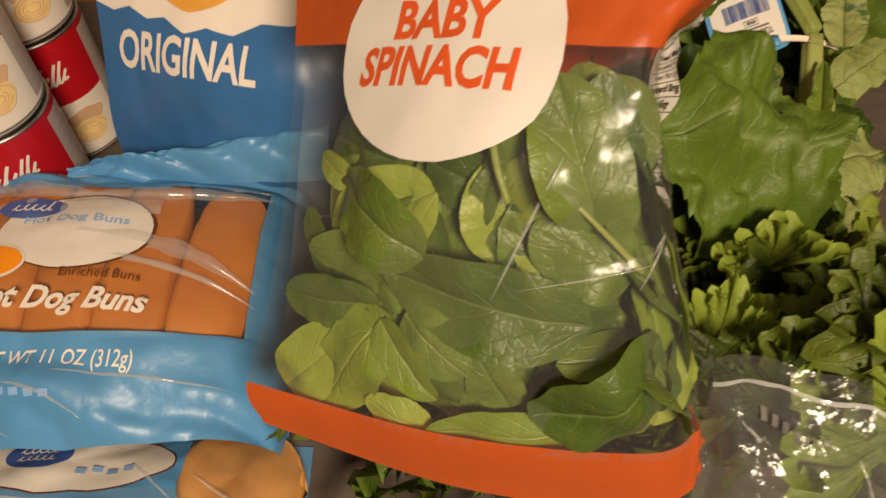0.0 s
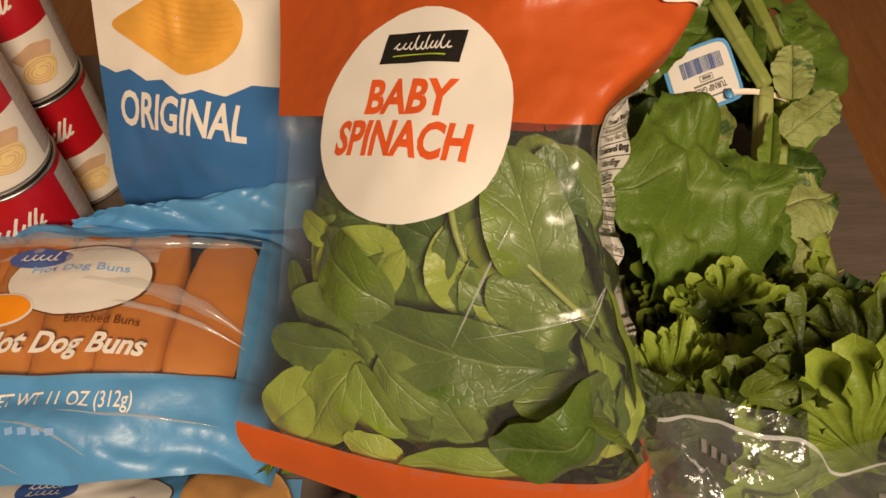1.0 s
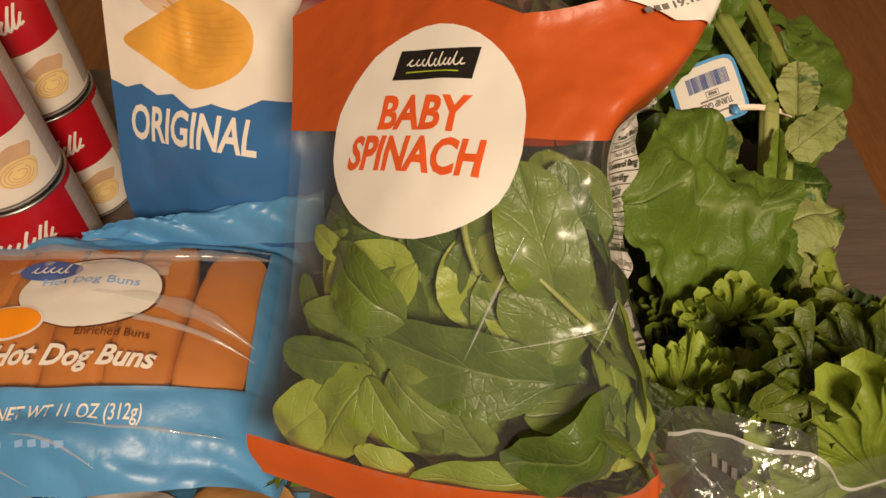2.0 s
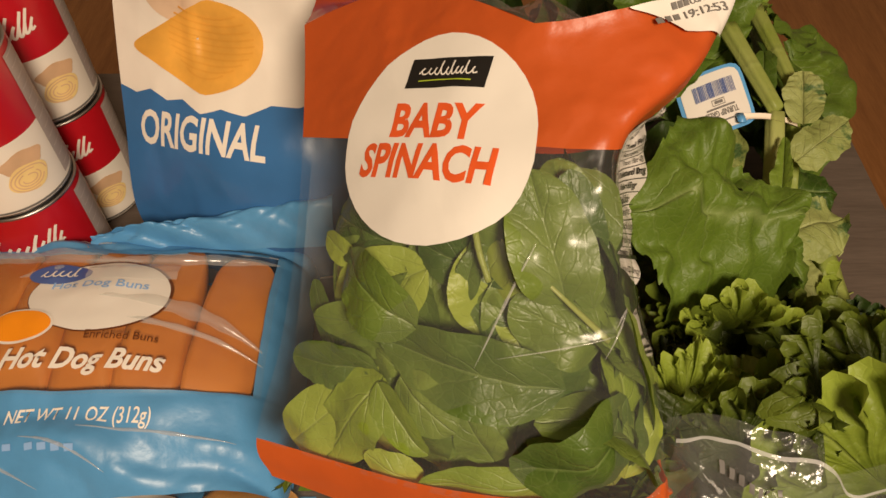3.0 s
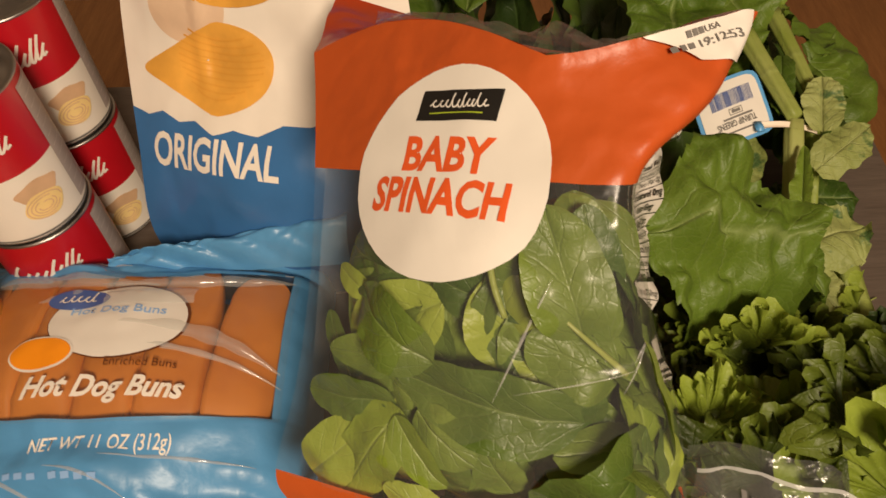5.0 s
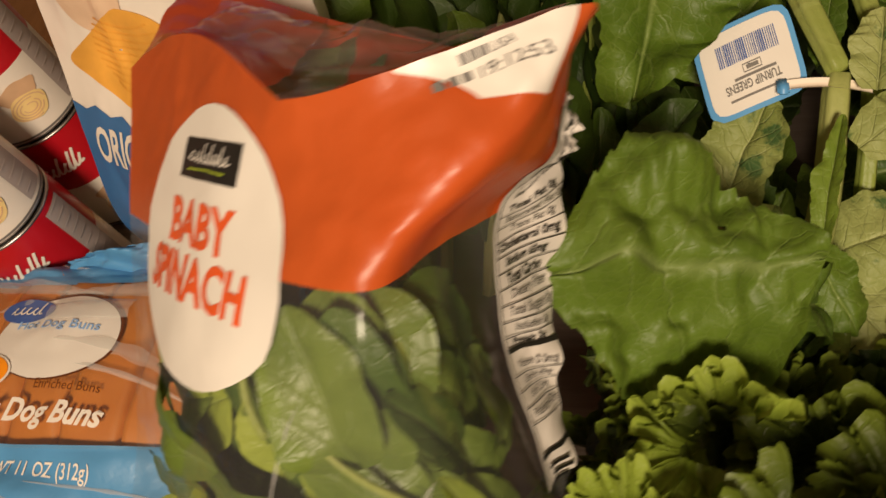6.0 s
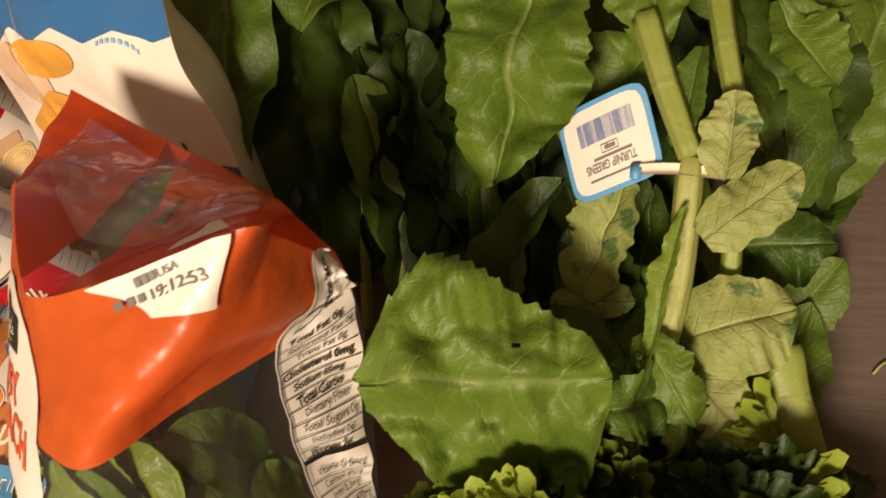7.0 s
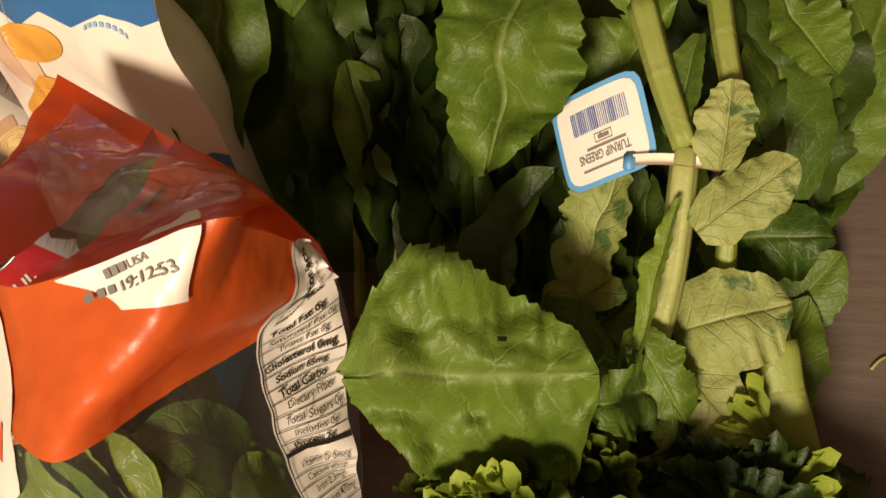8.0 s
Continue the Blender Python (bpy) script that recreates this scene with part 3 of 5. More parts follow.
def spinach_bag():
    bag = thing("spinach_bag", "clear and orange plastic bag full of baby spinach leaves", "bag", (0.01, 0.13, 0.12))
    edge = 4 / 6
    part("orange_panel", sheet(lambda s, t: Vector(bag_skin(0.81 * s, edge + (1 - edge) * t)), 150, 66), ORANGE, bag, "bright orange printed film")
    part("bottom_band", sheet(lambda s, t: Vector(bag_skin(s, (0.170 + 0.02 * math.sin(math.pi * s) * (1 - s)) * t)), 56, 8), ORANGE, bag, "orange printed hem")
    part("clear_window", sheet(lambda s, t: Vector(bag_skin(s, 0.165 + (edge - 0.165) * t)), 140, 70, keep=lambda s, t: s < 0.80 or t < 0.38), CLEAR, bag, "clear glossy film with creases")
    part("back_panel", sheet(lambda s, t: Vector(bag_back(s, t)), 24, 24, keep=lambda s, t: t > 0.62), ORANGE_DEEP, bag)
    part("back_window", sheet(lambda s, t: Vector(bag_back(s, t)), 24, 24, keep=lambda s, t: t < 0.62), BACK_FILM, bag)
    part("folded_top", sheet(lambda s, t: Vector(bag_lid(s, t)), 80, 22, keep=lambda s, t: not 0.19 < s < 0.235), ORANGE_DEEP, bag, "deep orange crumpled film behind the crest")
    part("clear_strip", sheet(lambda s, t: Vector(bag_lid(0.186 + 0.053 * s, t)), 8, 22), CLEAR, bag)
    part("header_film", sheet(lambda s, t: Vector(bag_lid(0.06 + 0.34 * s, 0.30 + 0.55 * t)) + Vector((0, 0.002, 0.002 + 0.012 * math.sin(math.pi * t) * math.sin(math.pi * s) ** 0.5 * (1 + wob((s * 3, t * 2, 0), 2.5)))), 60, 20), HEADER, bag, "crinkled clear header film")

    # sharp folds in the film, their bright streaks painted as thin milky strips
    for k, ends in enumerate(FOLDS):
        part("film_fold", fold_strip(bag_skin, *ends[:4], 0.0006 if k == 0 else 0.0004, 0.002), FOLD_GLINT, bag, "sharp film fold with a painted pale glint")

    # egg-shaped label with its writing
    spot = on_sheet(bag_skin, 0.189, 0.676, -0.5, 0.0009)
    label = part("label", oval(spot, 0.0520, 0.0512, -0.0016, 0.0, egg=-0.06), PAPER, bag, "white egg-shaped printed label")
    part("logo_plate", plate(spot, 0.0440, 0.0150, 0.0005, 0.0310, 0.0003, 12, 4, 0.12), BLACK, label, "black rectangular logo patch")
    pen = scribble((.0046, .0036, .0032, -.0034, .0030, -.0026, .0026, .0020, -.0036, .0034), 0.0032)
    part("logo_mark", ribbon(spot, [(0.001 + x, 0.0302 + y) for x, y in pen], 0.0007, 0.0006, 160), PAPER, label)
    part("logo_underline", ribbon(spot, [(-0.0145, 0.0268), (0.0, 0.0272), (0.0145, 0.0270)], 0.0006, 0.0006, 16), LIME, label)
    part("word", lettering(spot, "BABY", 0.0490, 0.0170, -0.0010, 0.0075, 0.0004, 0.034, 0.08), ORANGE_INK, label, "orange capital letters")
    part("word", lettering(spot, "SPINACH", 0.0745, 0.0175, -0.0030, -0.0125, 0.0004, 0.034, 0.08), ORANGE_INK, label, "orange capital letters")

    # white patch with the packing code at the right shoulder
    code = on_sheet(bag_skin, 0.350, 0.965, 4, 0.0030)
    patch_u = lambda s, t: (1 - t) * (0.275 + 0.217 * s) + t * (0.300 + 0.105 * s)
    patch_v = lambda s, t: (1 - t) * (0.992 - 0.095 * min(1.0, s / 0.45) ** 0.8) + t * 0.996
    patch = part("date_patch", sheet(lambda s, t: Vector(bag_skin(patch_u(s, t), patch_v(s, t))) + Vector((0.0010, -0.0014, 0.0024)), 50, 28), PAPER, bag, "white printing patch")
    part("patch_tip", sheet(lambda s, t: Vector(bag_lid(0.335 + 0.060 * s * (1 - 0.85 * t), 0.01 + 0.34 * t)) + Vector((0, 0.0008, 0.0012)), 12, 12), PAPER, patch)
    part("code", lettering(code, "19:12:53", 0.021, 0.0040, 0.004, -0.0050, 0.0006, 0.01), GREY_INK, patch)
    part("code", lettering(code, "USA", 0.008, 0.0036, 0.002, 0.0012, 0.0006, 0.01), GREY_INK, patch)
    strokes(code, "code_mark", [(-0.0212 + 0.0045 * i, -0.0066, 0.0030, 0.0034) for i in range(3)] + [(-0.011 + 0.003 * i, -0.0006, 0.0024, 0.0034) for i in range(3)], GREY_INK, patch, 0.0006)

    # nutrition strip on the side seam
    panel = part("nutrition_panel", sheet(lambda s, t: Vector(bag_skin(0.80 + 0.20 * s, 0.33 + 0.67 * t)) + Vector((0.0010, -0.0006, 0.0010)), 24, 120), STRIP, bag, "white nutrition label with black print")

    def flat(x, y, e=0.0):
        u, v = min(0.998, max(0.79, 0.90 + 0.2 * x / 0.038)), 0.5 + y / 0.33
        n = np.cross(bag_skin(u + 0.01, v) - bag_skin(u - 0.01, v), bag_skin(u, v + 0.01) - bag_skin(u, v - 0.01))
        return Vector(bag_skin(u, v) + np.array([0.0010, -0.0006, 0.0010]) + n / np.linalg.norm(n) * (0.0011 + e))
    part("border", sheet(lambda s, t: flat(-0.0188 + 0.0009 * s, -0.055 + 0.22 * t), 1, 90), BLACK, panel)
    gap = 0.0061
    lines = ("Total Fat 0g", "Saturated Fat 0g", "Trans Fat 0g", "Cholesterol 0mg", "Sodium 65mg", "Total Carbo", "Dietary Fiber", "Total Sugars 0g", "Includes 0g", "Protein 2g", "Vitamin D 0mcg", "Calcium 60mg", "Iron 2.3mg", "Potassium 470mg")
    for i, words in enumerate(lines):
        y = 0.0545 - gap * i - (0.003 if i > 9 else 0)
        strong = i in (0, 3, 4, 5, 9)
        part("line_of_print", lettering(flat, words, (0.00215 if strong else 0.0019) * len(words), 0.0042, 0.0015 if not strong else -0.001, y, 0.0002, 0.03 if strong else 0.004), BLACK, panel)
        strokes(flat, "rule", [(-0.0180, y - gap / 2 - 0.0002, 0.036, 0.0020 if i == 9 else 0.0004)], BLACK, panel)
    strokes(flat, "rule", [(-0.0180, -0.045, 0.036, 0.0018), (-0.0180, 0.0745, 0.036, 0.0016)], BLACK, panel)
    part("line_of_print", bars(flat, [(-0.012 + 0.003 * (i % 2), -0.050 - 0.0030 * i, 0.022, 0.0012) for i in range(3)], 0.0002), BLACK, panel)
    for i, words in enumerate(("Serving size", "2 servings")):
        part("line_of_print", lettering(flat, words, 0.026, 0.0046, 0.0, 0.0625 + 0.0064 * i, 0.0002, 0.02 if i == 0 else 0.004), BLACK, panel)
    upward = lambda x, y, e=0.0: flat(-y, x, e)
    part("heading", lettering(upward, "Nutrition Facts", 0.080, 0.011, 0.118, 0.0055, 0.0002, 0.05), BLACK, panel, "bold black heading")
    part("line_of_print", lettering(upward, "2 servings per container", 0.060, 0.006, 0.110, -0.008, 0.0002, 0.004), BLACK, panel)
    return bag


bag = spinach_bag()


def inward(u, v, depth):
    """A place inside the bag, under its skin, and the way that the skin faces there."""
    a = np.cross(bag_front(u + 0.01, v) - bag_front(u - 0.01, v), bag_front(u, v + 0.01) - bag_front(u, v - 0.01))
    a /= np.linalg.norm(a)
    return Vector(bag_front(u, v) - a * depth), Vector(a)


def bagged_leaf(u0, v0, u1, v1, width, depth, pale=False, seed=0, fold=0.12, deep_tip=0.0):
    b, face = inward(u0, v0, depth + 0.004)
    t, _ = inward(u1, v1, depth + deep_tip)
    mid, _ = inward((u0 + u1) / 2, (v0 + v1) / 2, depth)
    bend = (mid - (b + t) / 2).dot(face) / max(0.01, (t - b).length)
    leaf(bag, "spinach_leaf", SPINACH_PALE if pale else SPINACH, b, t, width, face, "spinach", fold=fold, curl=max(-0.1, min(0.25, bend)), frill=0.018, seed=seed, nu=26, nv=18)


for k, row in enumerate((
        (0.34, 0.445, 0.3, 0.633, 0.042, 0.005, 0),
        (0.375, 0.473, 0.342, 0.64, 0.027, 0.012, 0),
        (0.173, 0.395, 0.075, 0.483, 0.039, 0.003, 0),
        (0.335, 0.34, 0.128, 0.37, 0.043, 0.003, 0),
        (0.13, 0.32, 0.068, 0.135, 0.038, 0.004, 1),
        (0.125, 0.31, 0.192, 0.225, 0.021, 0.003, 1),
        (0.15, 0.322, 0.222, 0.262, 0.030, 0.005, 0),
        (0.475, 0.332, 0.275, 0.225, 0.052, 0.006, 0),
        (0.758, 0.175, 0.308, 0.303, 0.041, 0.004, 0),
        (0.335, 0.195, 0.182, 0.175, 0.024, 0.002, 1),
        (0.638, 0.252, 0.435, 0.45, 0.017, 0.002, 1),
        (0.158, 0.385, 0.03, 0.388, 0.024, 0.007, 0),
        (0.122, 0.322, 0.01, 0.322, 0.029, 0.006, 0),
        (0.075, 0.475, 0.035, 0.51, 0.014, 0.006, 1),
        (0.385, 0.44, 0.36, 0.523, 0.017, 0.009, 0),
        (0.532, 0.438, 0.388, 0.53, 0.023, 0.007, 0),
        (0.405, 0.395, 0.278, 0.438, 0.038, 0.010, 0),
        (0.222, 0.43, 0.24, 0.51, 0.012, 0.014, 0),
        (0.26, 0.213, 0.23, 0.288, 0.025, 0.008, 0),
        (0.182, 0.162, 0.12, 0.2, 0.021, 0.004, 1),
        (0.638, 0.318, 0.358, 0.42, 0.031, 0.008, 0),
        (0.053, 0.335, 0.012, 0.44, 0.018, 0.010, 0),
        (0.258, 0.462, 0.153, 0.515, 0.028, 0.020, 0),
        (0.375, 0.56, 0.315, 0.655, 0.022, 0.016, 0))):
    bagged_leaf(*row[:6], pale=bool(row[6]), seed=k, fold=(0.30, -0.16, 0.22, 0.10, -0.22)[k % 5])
rng = random.Random(7)


def spread_leaf(u, v, angle, size, width, depth, pale, seed):
    """A leaf lying along the skin about (u, v)."""
    su = np.linalg.norm(bag_front(u + 0.02, v) - bag_front(u - 0.02, v)) / 0.04
    sv = np.linalg.norm(bag_front(u, v + 0.02) - bag_front(u, v - 0.02)) / 0.04
    du, dv = size / 2 * math.cos(angle) / su, size / 2 * math.sin(angle) / sv
    clip = lambda x, lo, hi: min(hi, max(lo, x))
    bagged_leaf(clip(u - du, 0.03, 0.78), clip(v - dv, 0.16, 0.66), clip(u + du, 0.03, 0.78), clip(v + dv, 0.16, 0.66), width, depth, pale, seed, rng.uniform(0.0, 0.2), rng.uniform(0.0, 0.010))


for k in range(84):
    u, v = 0.06 + 0.36 * ((k * 0.618) % 1), 0.20 + 0.40 * ((k * 0.7548) % 1)
    deep = (0.016 + 0.010 * rng.random()) if k < 40 else (0.024 + 0.028 * rng.random())
    spread_leaf(u, v, rng.uniform(0, 6.28), rng.uniform(0.05, 0.07), rng.uniform(0.034, 0.046), deep * min(1, 7 * u), k % 6 == 0, 20 + k)
for k in range(16):
    spread_leaf(rng.uniform(0.48, 0.74), rng.uniform(0.22, 0.60), 1.57 + rng.uniform(-0.7, 0.7), rng.uniform(0.045, 0.06), rng.uniform(0.028, 0.040), 0.005 + 0.014 * rng.random(), k % 4 == 0, 220 + k)
part("leaf_stalk", tube([inward(.270, .525, .0060)[0], inward(.332, .458, .003)[0], inward(.405, .405, .008)[0]], 0.0006, 3.0, 9), STALK, bag)
part("leaf_stalk", tube([inward(.242, .545, .006)[0], inward(.248, .505, .005)[0], inward(.258, .465, .006)[0]], 0.0017, 0.9, 9), STALK, bag)

leaf(bag, "spinach_leaf", SPINACH, (.055, .300, .296), (.015, .372, .250), .040, (0, 0.2, 1), "spinach", seed=77)
leaf(bag, "spinach_leaf", SPINACH, (.010, .310, .288), (.030, .365, .250), .036, (0.2, 0.1, 1), "spinach", seed=78)

# ---- soup cans, in two stacks ----
CAN_R, CAN_H = 0.0435, 0.117


def turned(profile, centre, sides=48):
    """A body of revolution from (radius, height) pairs."""
    n = len(profile) - 1
    return sheet(lambda s, t: Vector(centre) + Vector((profile[round(t * n)][0] * math.cos(s * 2 * math.pi), profile[round(t * n)][0] * math.sin(s * 2 * math.pi), profile[round(t * n)][1])), sides, n, close_u=True)


def soup_can(x, y, z, facing, open_top):
    can = thing("soup_can", "stacked red and white tin soup can with steel rim", "can", (x, y, z), "stacked soup cans")
    c = (x, y, z)
    r, h = CAN_R, CAN_H
    part("tin", turned([(0.001, 0.003), (r - 0.004, 0.003), (r - 0.003, 0.0), (r - 0.0010, 0.0006), (r - 0.0010, 0.0018), (r - 0.0015, 0.003), (r - 0.0015, h - 0.003), (r - 0.0006, h - 0.0020), (r - 0.0006, h - 0.0006), (r - 0.002, h), (r - 0.004, h - 0.001), (r - 0.0045, h - 0.006), (r - 0.010, h - 0.006), (r - 0.011, h - 0.0045), (r - 0.016, h - 0.0045), (r - 0.017, h - 0.006), (0.001, h - 0.006)], c), SILVER, can, "silver tin with a beaded lid")
    wrap = lambda a, k, lift=0.0: Vector((x + (r - 0.0008 + lift) * math.cos(radians(facing) + a), y + (r - 0.0008 + lift) * math.sin(radians(facing) + a), z + k))
    part("white_label", sheet(lambda s, t: wrap(s * 2 * math.pi, 0.0022 + t * 0.0568), 48, 1, close_u=True), WHITE, can)
    part("red_label", sheet(lambda s, t: wrap(s * 2 * math.pi, 0.059 + t * (h - 0.0608)), 48, 1, close_u=True), RED, can)
    part("gold_line", sheet(lambda s, t: wrap(s * 2 * math.pi, 0.0030 + t * 0.002, 0.0004), 48, 1, close_u=True), GREY_INK, can)
    part("fine_print_panel", sheet(lambda s, t: wrap(radians(36 + 30 * s), 0.008 + t * 0.102, 0.0004), 10, 1), GREY_LABEL, can, "grey panel of fine print")
    flat = lambda px, py, extra=0.0: wrap(px / r, 0.033 + py, 0.0004 + extra)
    meal = part("food_picture", oval(flat, 0.0165, 0.0085, 0.001, 0.008, 0.0002, wave=0.07, waves=5, n=28), TAN, can, "picture of chicken and noodles")
    part("noodle_bed", oval(flat, 0.0150, 0.0115, 0.0, -0.006, 0.0004, wave=0.05, waves=4, n=28), NOODLE, meal)
    for i in range(4):
        swirl = [((0.0135 - 0.0027 * i) * math.cos(a * 0.5 + i), -0.0065 + (0.0098 - 0.0021 * i) * math.sin(a * 0.5 + i)) for a in range(11)]
        part("noodle", ribbon(flat, swirl, 0.0009, 0.0007, 40), TAN, meal)
    # a line of white script, as loops that say nothing
    pen = scribble((-0.011, .0062, .0075, .0058, -.0058, .0052, -.0046, -.0046, .0050), 0.0085)
    part("script_line", ribbon(flat, [(x - 0.026 + 0.35 * y, 0.043 + 0.10 * (x + 0.03) + y) for x, y in pen], 0.0021, 0.0006, 150), WHITE, can, "white slanted script")
    part("fine_print", bars(lambda a, b, e=0.0: wrap(a, b, 0.001 + e), [(radians(39), 0.014 + 0.0085 * i, radians(14 + 5 * (i % 3)), 0.0011) for i in range(12)]), FINE, can)
    return can


for x, y in ((-0.3155, 0.386), (-0.323, 0.4825)):
    for k in (0, 1):
        soup_can(x - 0.002 * k, y + 0.001 * k, 0.0005 + k * (CAN_H + 0.0005), (-44, -39)[k], k)

# ---- chips bag ----
def chip_skin(u, v):
    p = chip_front(u, v)
    return p + np.array([0, -0.9, 0.3]) * min(1.0, 8 * u + .1, 8 * (1 - u) + .1) * (0.004 * wob(p, 26, 2) + 0.0006 * wob(p, 80, 1) + 0.0026 * math.exp(-((u - 0.37 + 0.16 * (v - 0.6)) / 0.026) ** 2) * min(1.0, max(0.0, (v - 0.5) * 8)))


def chips_bag():
    ob = thing("chips_bag", "white and blue glossy potato chip bag standing upright", "bag", (-0.13, 0.44, 0.0))
    part("front_sheet", sheet(lambda s, t: Vector(chip_skin(s, t)), 110, 60), CREAM, ob, "white glossy film")
    back = lambda u, v: chip_front(u, v) + np.array([0.0, 0.10, -0.01]) * math.sin(math.pi * v) ** 0.5 * math.sin(math.pi * u) ** 0.5
    part("back_sheet", sheet(lambda s, t: Vector(back(s, t)), 30, 24), CREAM, ob)
    raised = lambda u, v, k: chip_skin(u, v) + np.array([0, -0.9, 0.3]) * k
    scallop = lambda u: 0.487 + 0.016 * abs(((u * 6.3) % 1) - 0.5) * 2 + 0.008 * math.sin(u * 9)
    part("blue_lower_print", sheet(lambda s, t: Vector(raised(s, scallop(s) * t, 0.0007)), 120, 24), BLUE, ob, "blue print with a scalloped upper edge")
    part("blue_upper_print", sheet(lambda s, t: Vector(raised(s, 1 - (0.13 + 0.03 * abs(((s * 4.3) % 1) - 0.5) * 2) * t, 0.0007)), 90, 8), BLUE, ob, "blue print with a scalloped lower edge")
    spot = on_sheet(chip_skin, 0.385, 0.435, 2, 0.0012)
    part("word", lettering(spot, "ORIGINAL", 0.108, 0.0265, -0.002, 0.001, 0, 0.024, 0.0), CREAM, ob, "white capital letters")
    chip = on_sheet(chip_skin, 0.37, 0.622, -6, 0.0012)

    def chip_shape(s, t):
        a, r = s * 2 * math.pi, 0.02 + 0.98 * t
        x = math.cos(a)
        y = 0.034 * math.copysign(abs(math.sin(a)) ** 0.9, math.sin(a)) * (0.30 + 0.70 * min(1.0, max(0.0, (x + 1) / 1.15)) ** 1.2)
        return chip(0.002 + 0.050 * x * r, 0.006 + (y - 0.006 * (1 - x)) * r)
    crisp = part("chip_picture", sheet(chip_shape, 64, 20, close_u=True), CHIP, ob, "picture of a golden ridged chip")
    for i in range(1, 11):
        y0, half = -0.026 + 0.0048 * i, 0.047 - 0.00105 * (i - 6) ** 2
        line = [(0.006 + half * k, y0 + 0.010 * k * k - 0.004 * k) for k in (-0.55, -0.3, 0.0, 0.3, 0.6, 0.85)]
        part("ridge", ribbon(chip, line, 0.0013, 0.0005, 24), CHIP_DARK, crisp)
    part("potato_picture", oval(on_sheet(chip_skin, 0.30, 0.755, 0, 0.0009), 0.030, 0.026), PEACH, ob, "picture of a cut potato")
    part("chip_picture", oval(on_sheet(chip_skin, 0.46, 0.80, 0, 0.0010), 0.036, 0.014), CHIP, ob)
    # hazy white strip paints the highlight down the upright crease
    part("film_fold", fold_strip(chip_skin, 0.40, 0.97, 0.375, 0.57, 0.0012, 0.0), FOLD_GLINT, ob, "painted pale highlight along the upright crease")
    seal = on_sheet(chip_skin, 0.80, 0.80, -12, 0.001)
    part("round_seal", bars(lambda x, y, e=0.0: seal(0.018 * math.cos(x) , 0.011 * math.sin(x) + y, e), [(0.5 + 0.26 * i, 0.0, 0.16, 0.003) for i in range(8)]), FAINT_BLUE, ob, "faint blue curved print")
    return ob


chips_bag()

# ---- hot dog buns ----
def bun_top(u, v):
    x = -0.385 + 0.285 * u
    y = 0.172 + 0.211 * v
    dome = (math.sin(math.pi * min(1, max(0, u))) ** 0.24) * (math.sin(math.pi * min(1, max(0, 0.06 + 0.92 * v))) ** 0.30)
    p = np.array([x + 0.02 * (1 - v) * (1 - u), y - 0.012 * math.sin(math.pi * u), 0.012 + 0.094 * dome])
    k = 0.003 * wob(p, 30, 4) + 0.0008 * wob(p, 75, 6) + 0.006 * wob((p[0] * 0.4, p[1] * 1.6, 0), 30, 8) * (1 if v < 0.27 or v > 0.86 else 0.15)
    loose = max(0.0, 1 - v / 0.25) + 2.6 * max(0.0, (v - 0.80) / 0.20) + 0.5 * max(0.0, (u - 0.94) / 0.06)
    k += loose * (0.013 * abs(wob((p[0] * 0.7 + p[1] * 0.5, p[1] * 1.4, 0.3), 26, 2)) + 0.0018 * abs(wob(p, 60, 5)) - 0.002)
    return p + np.array([0, 0, k])


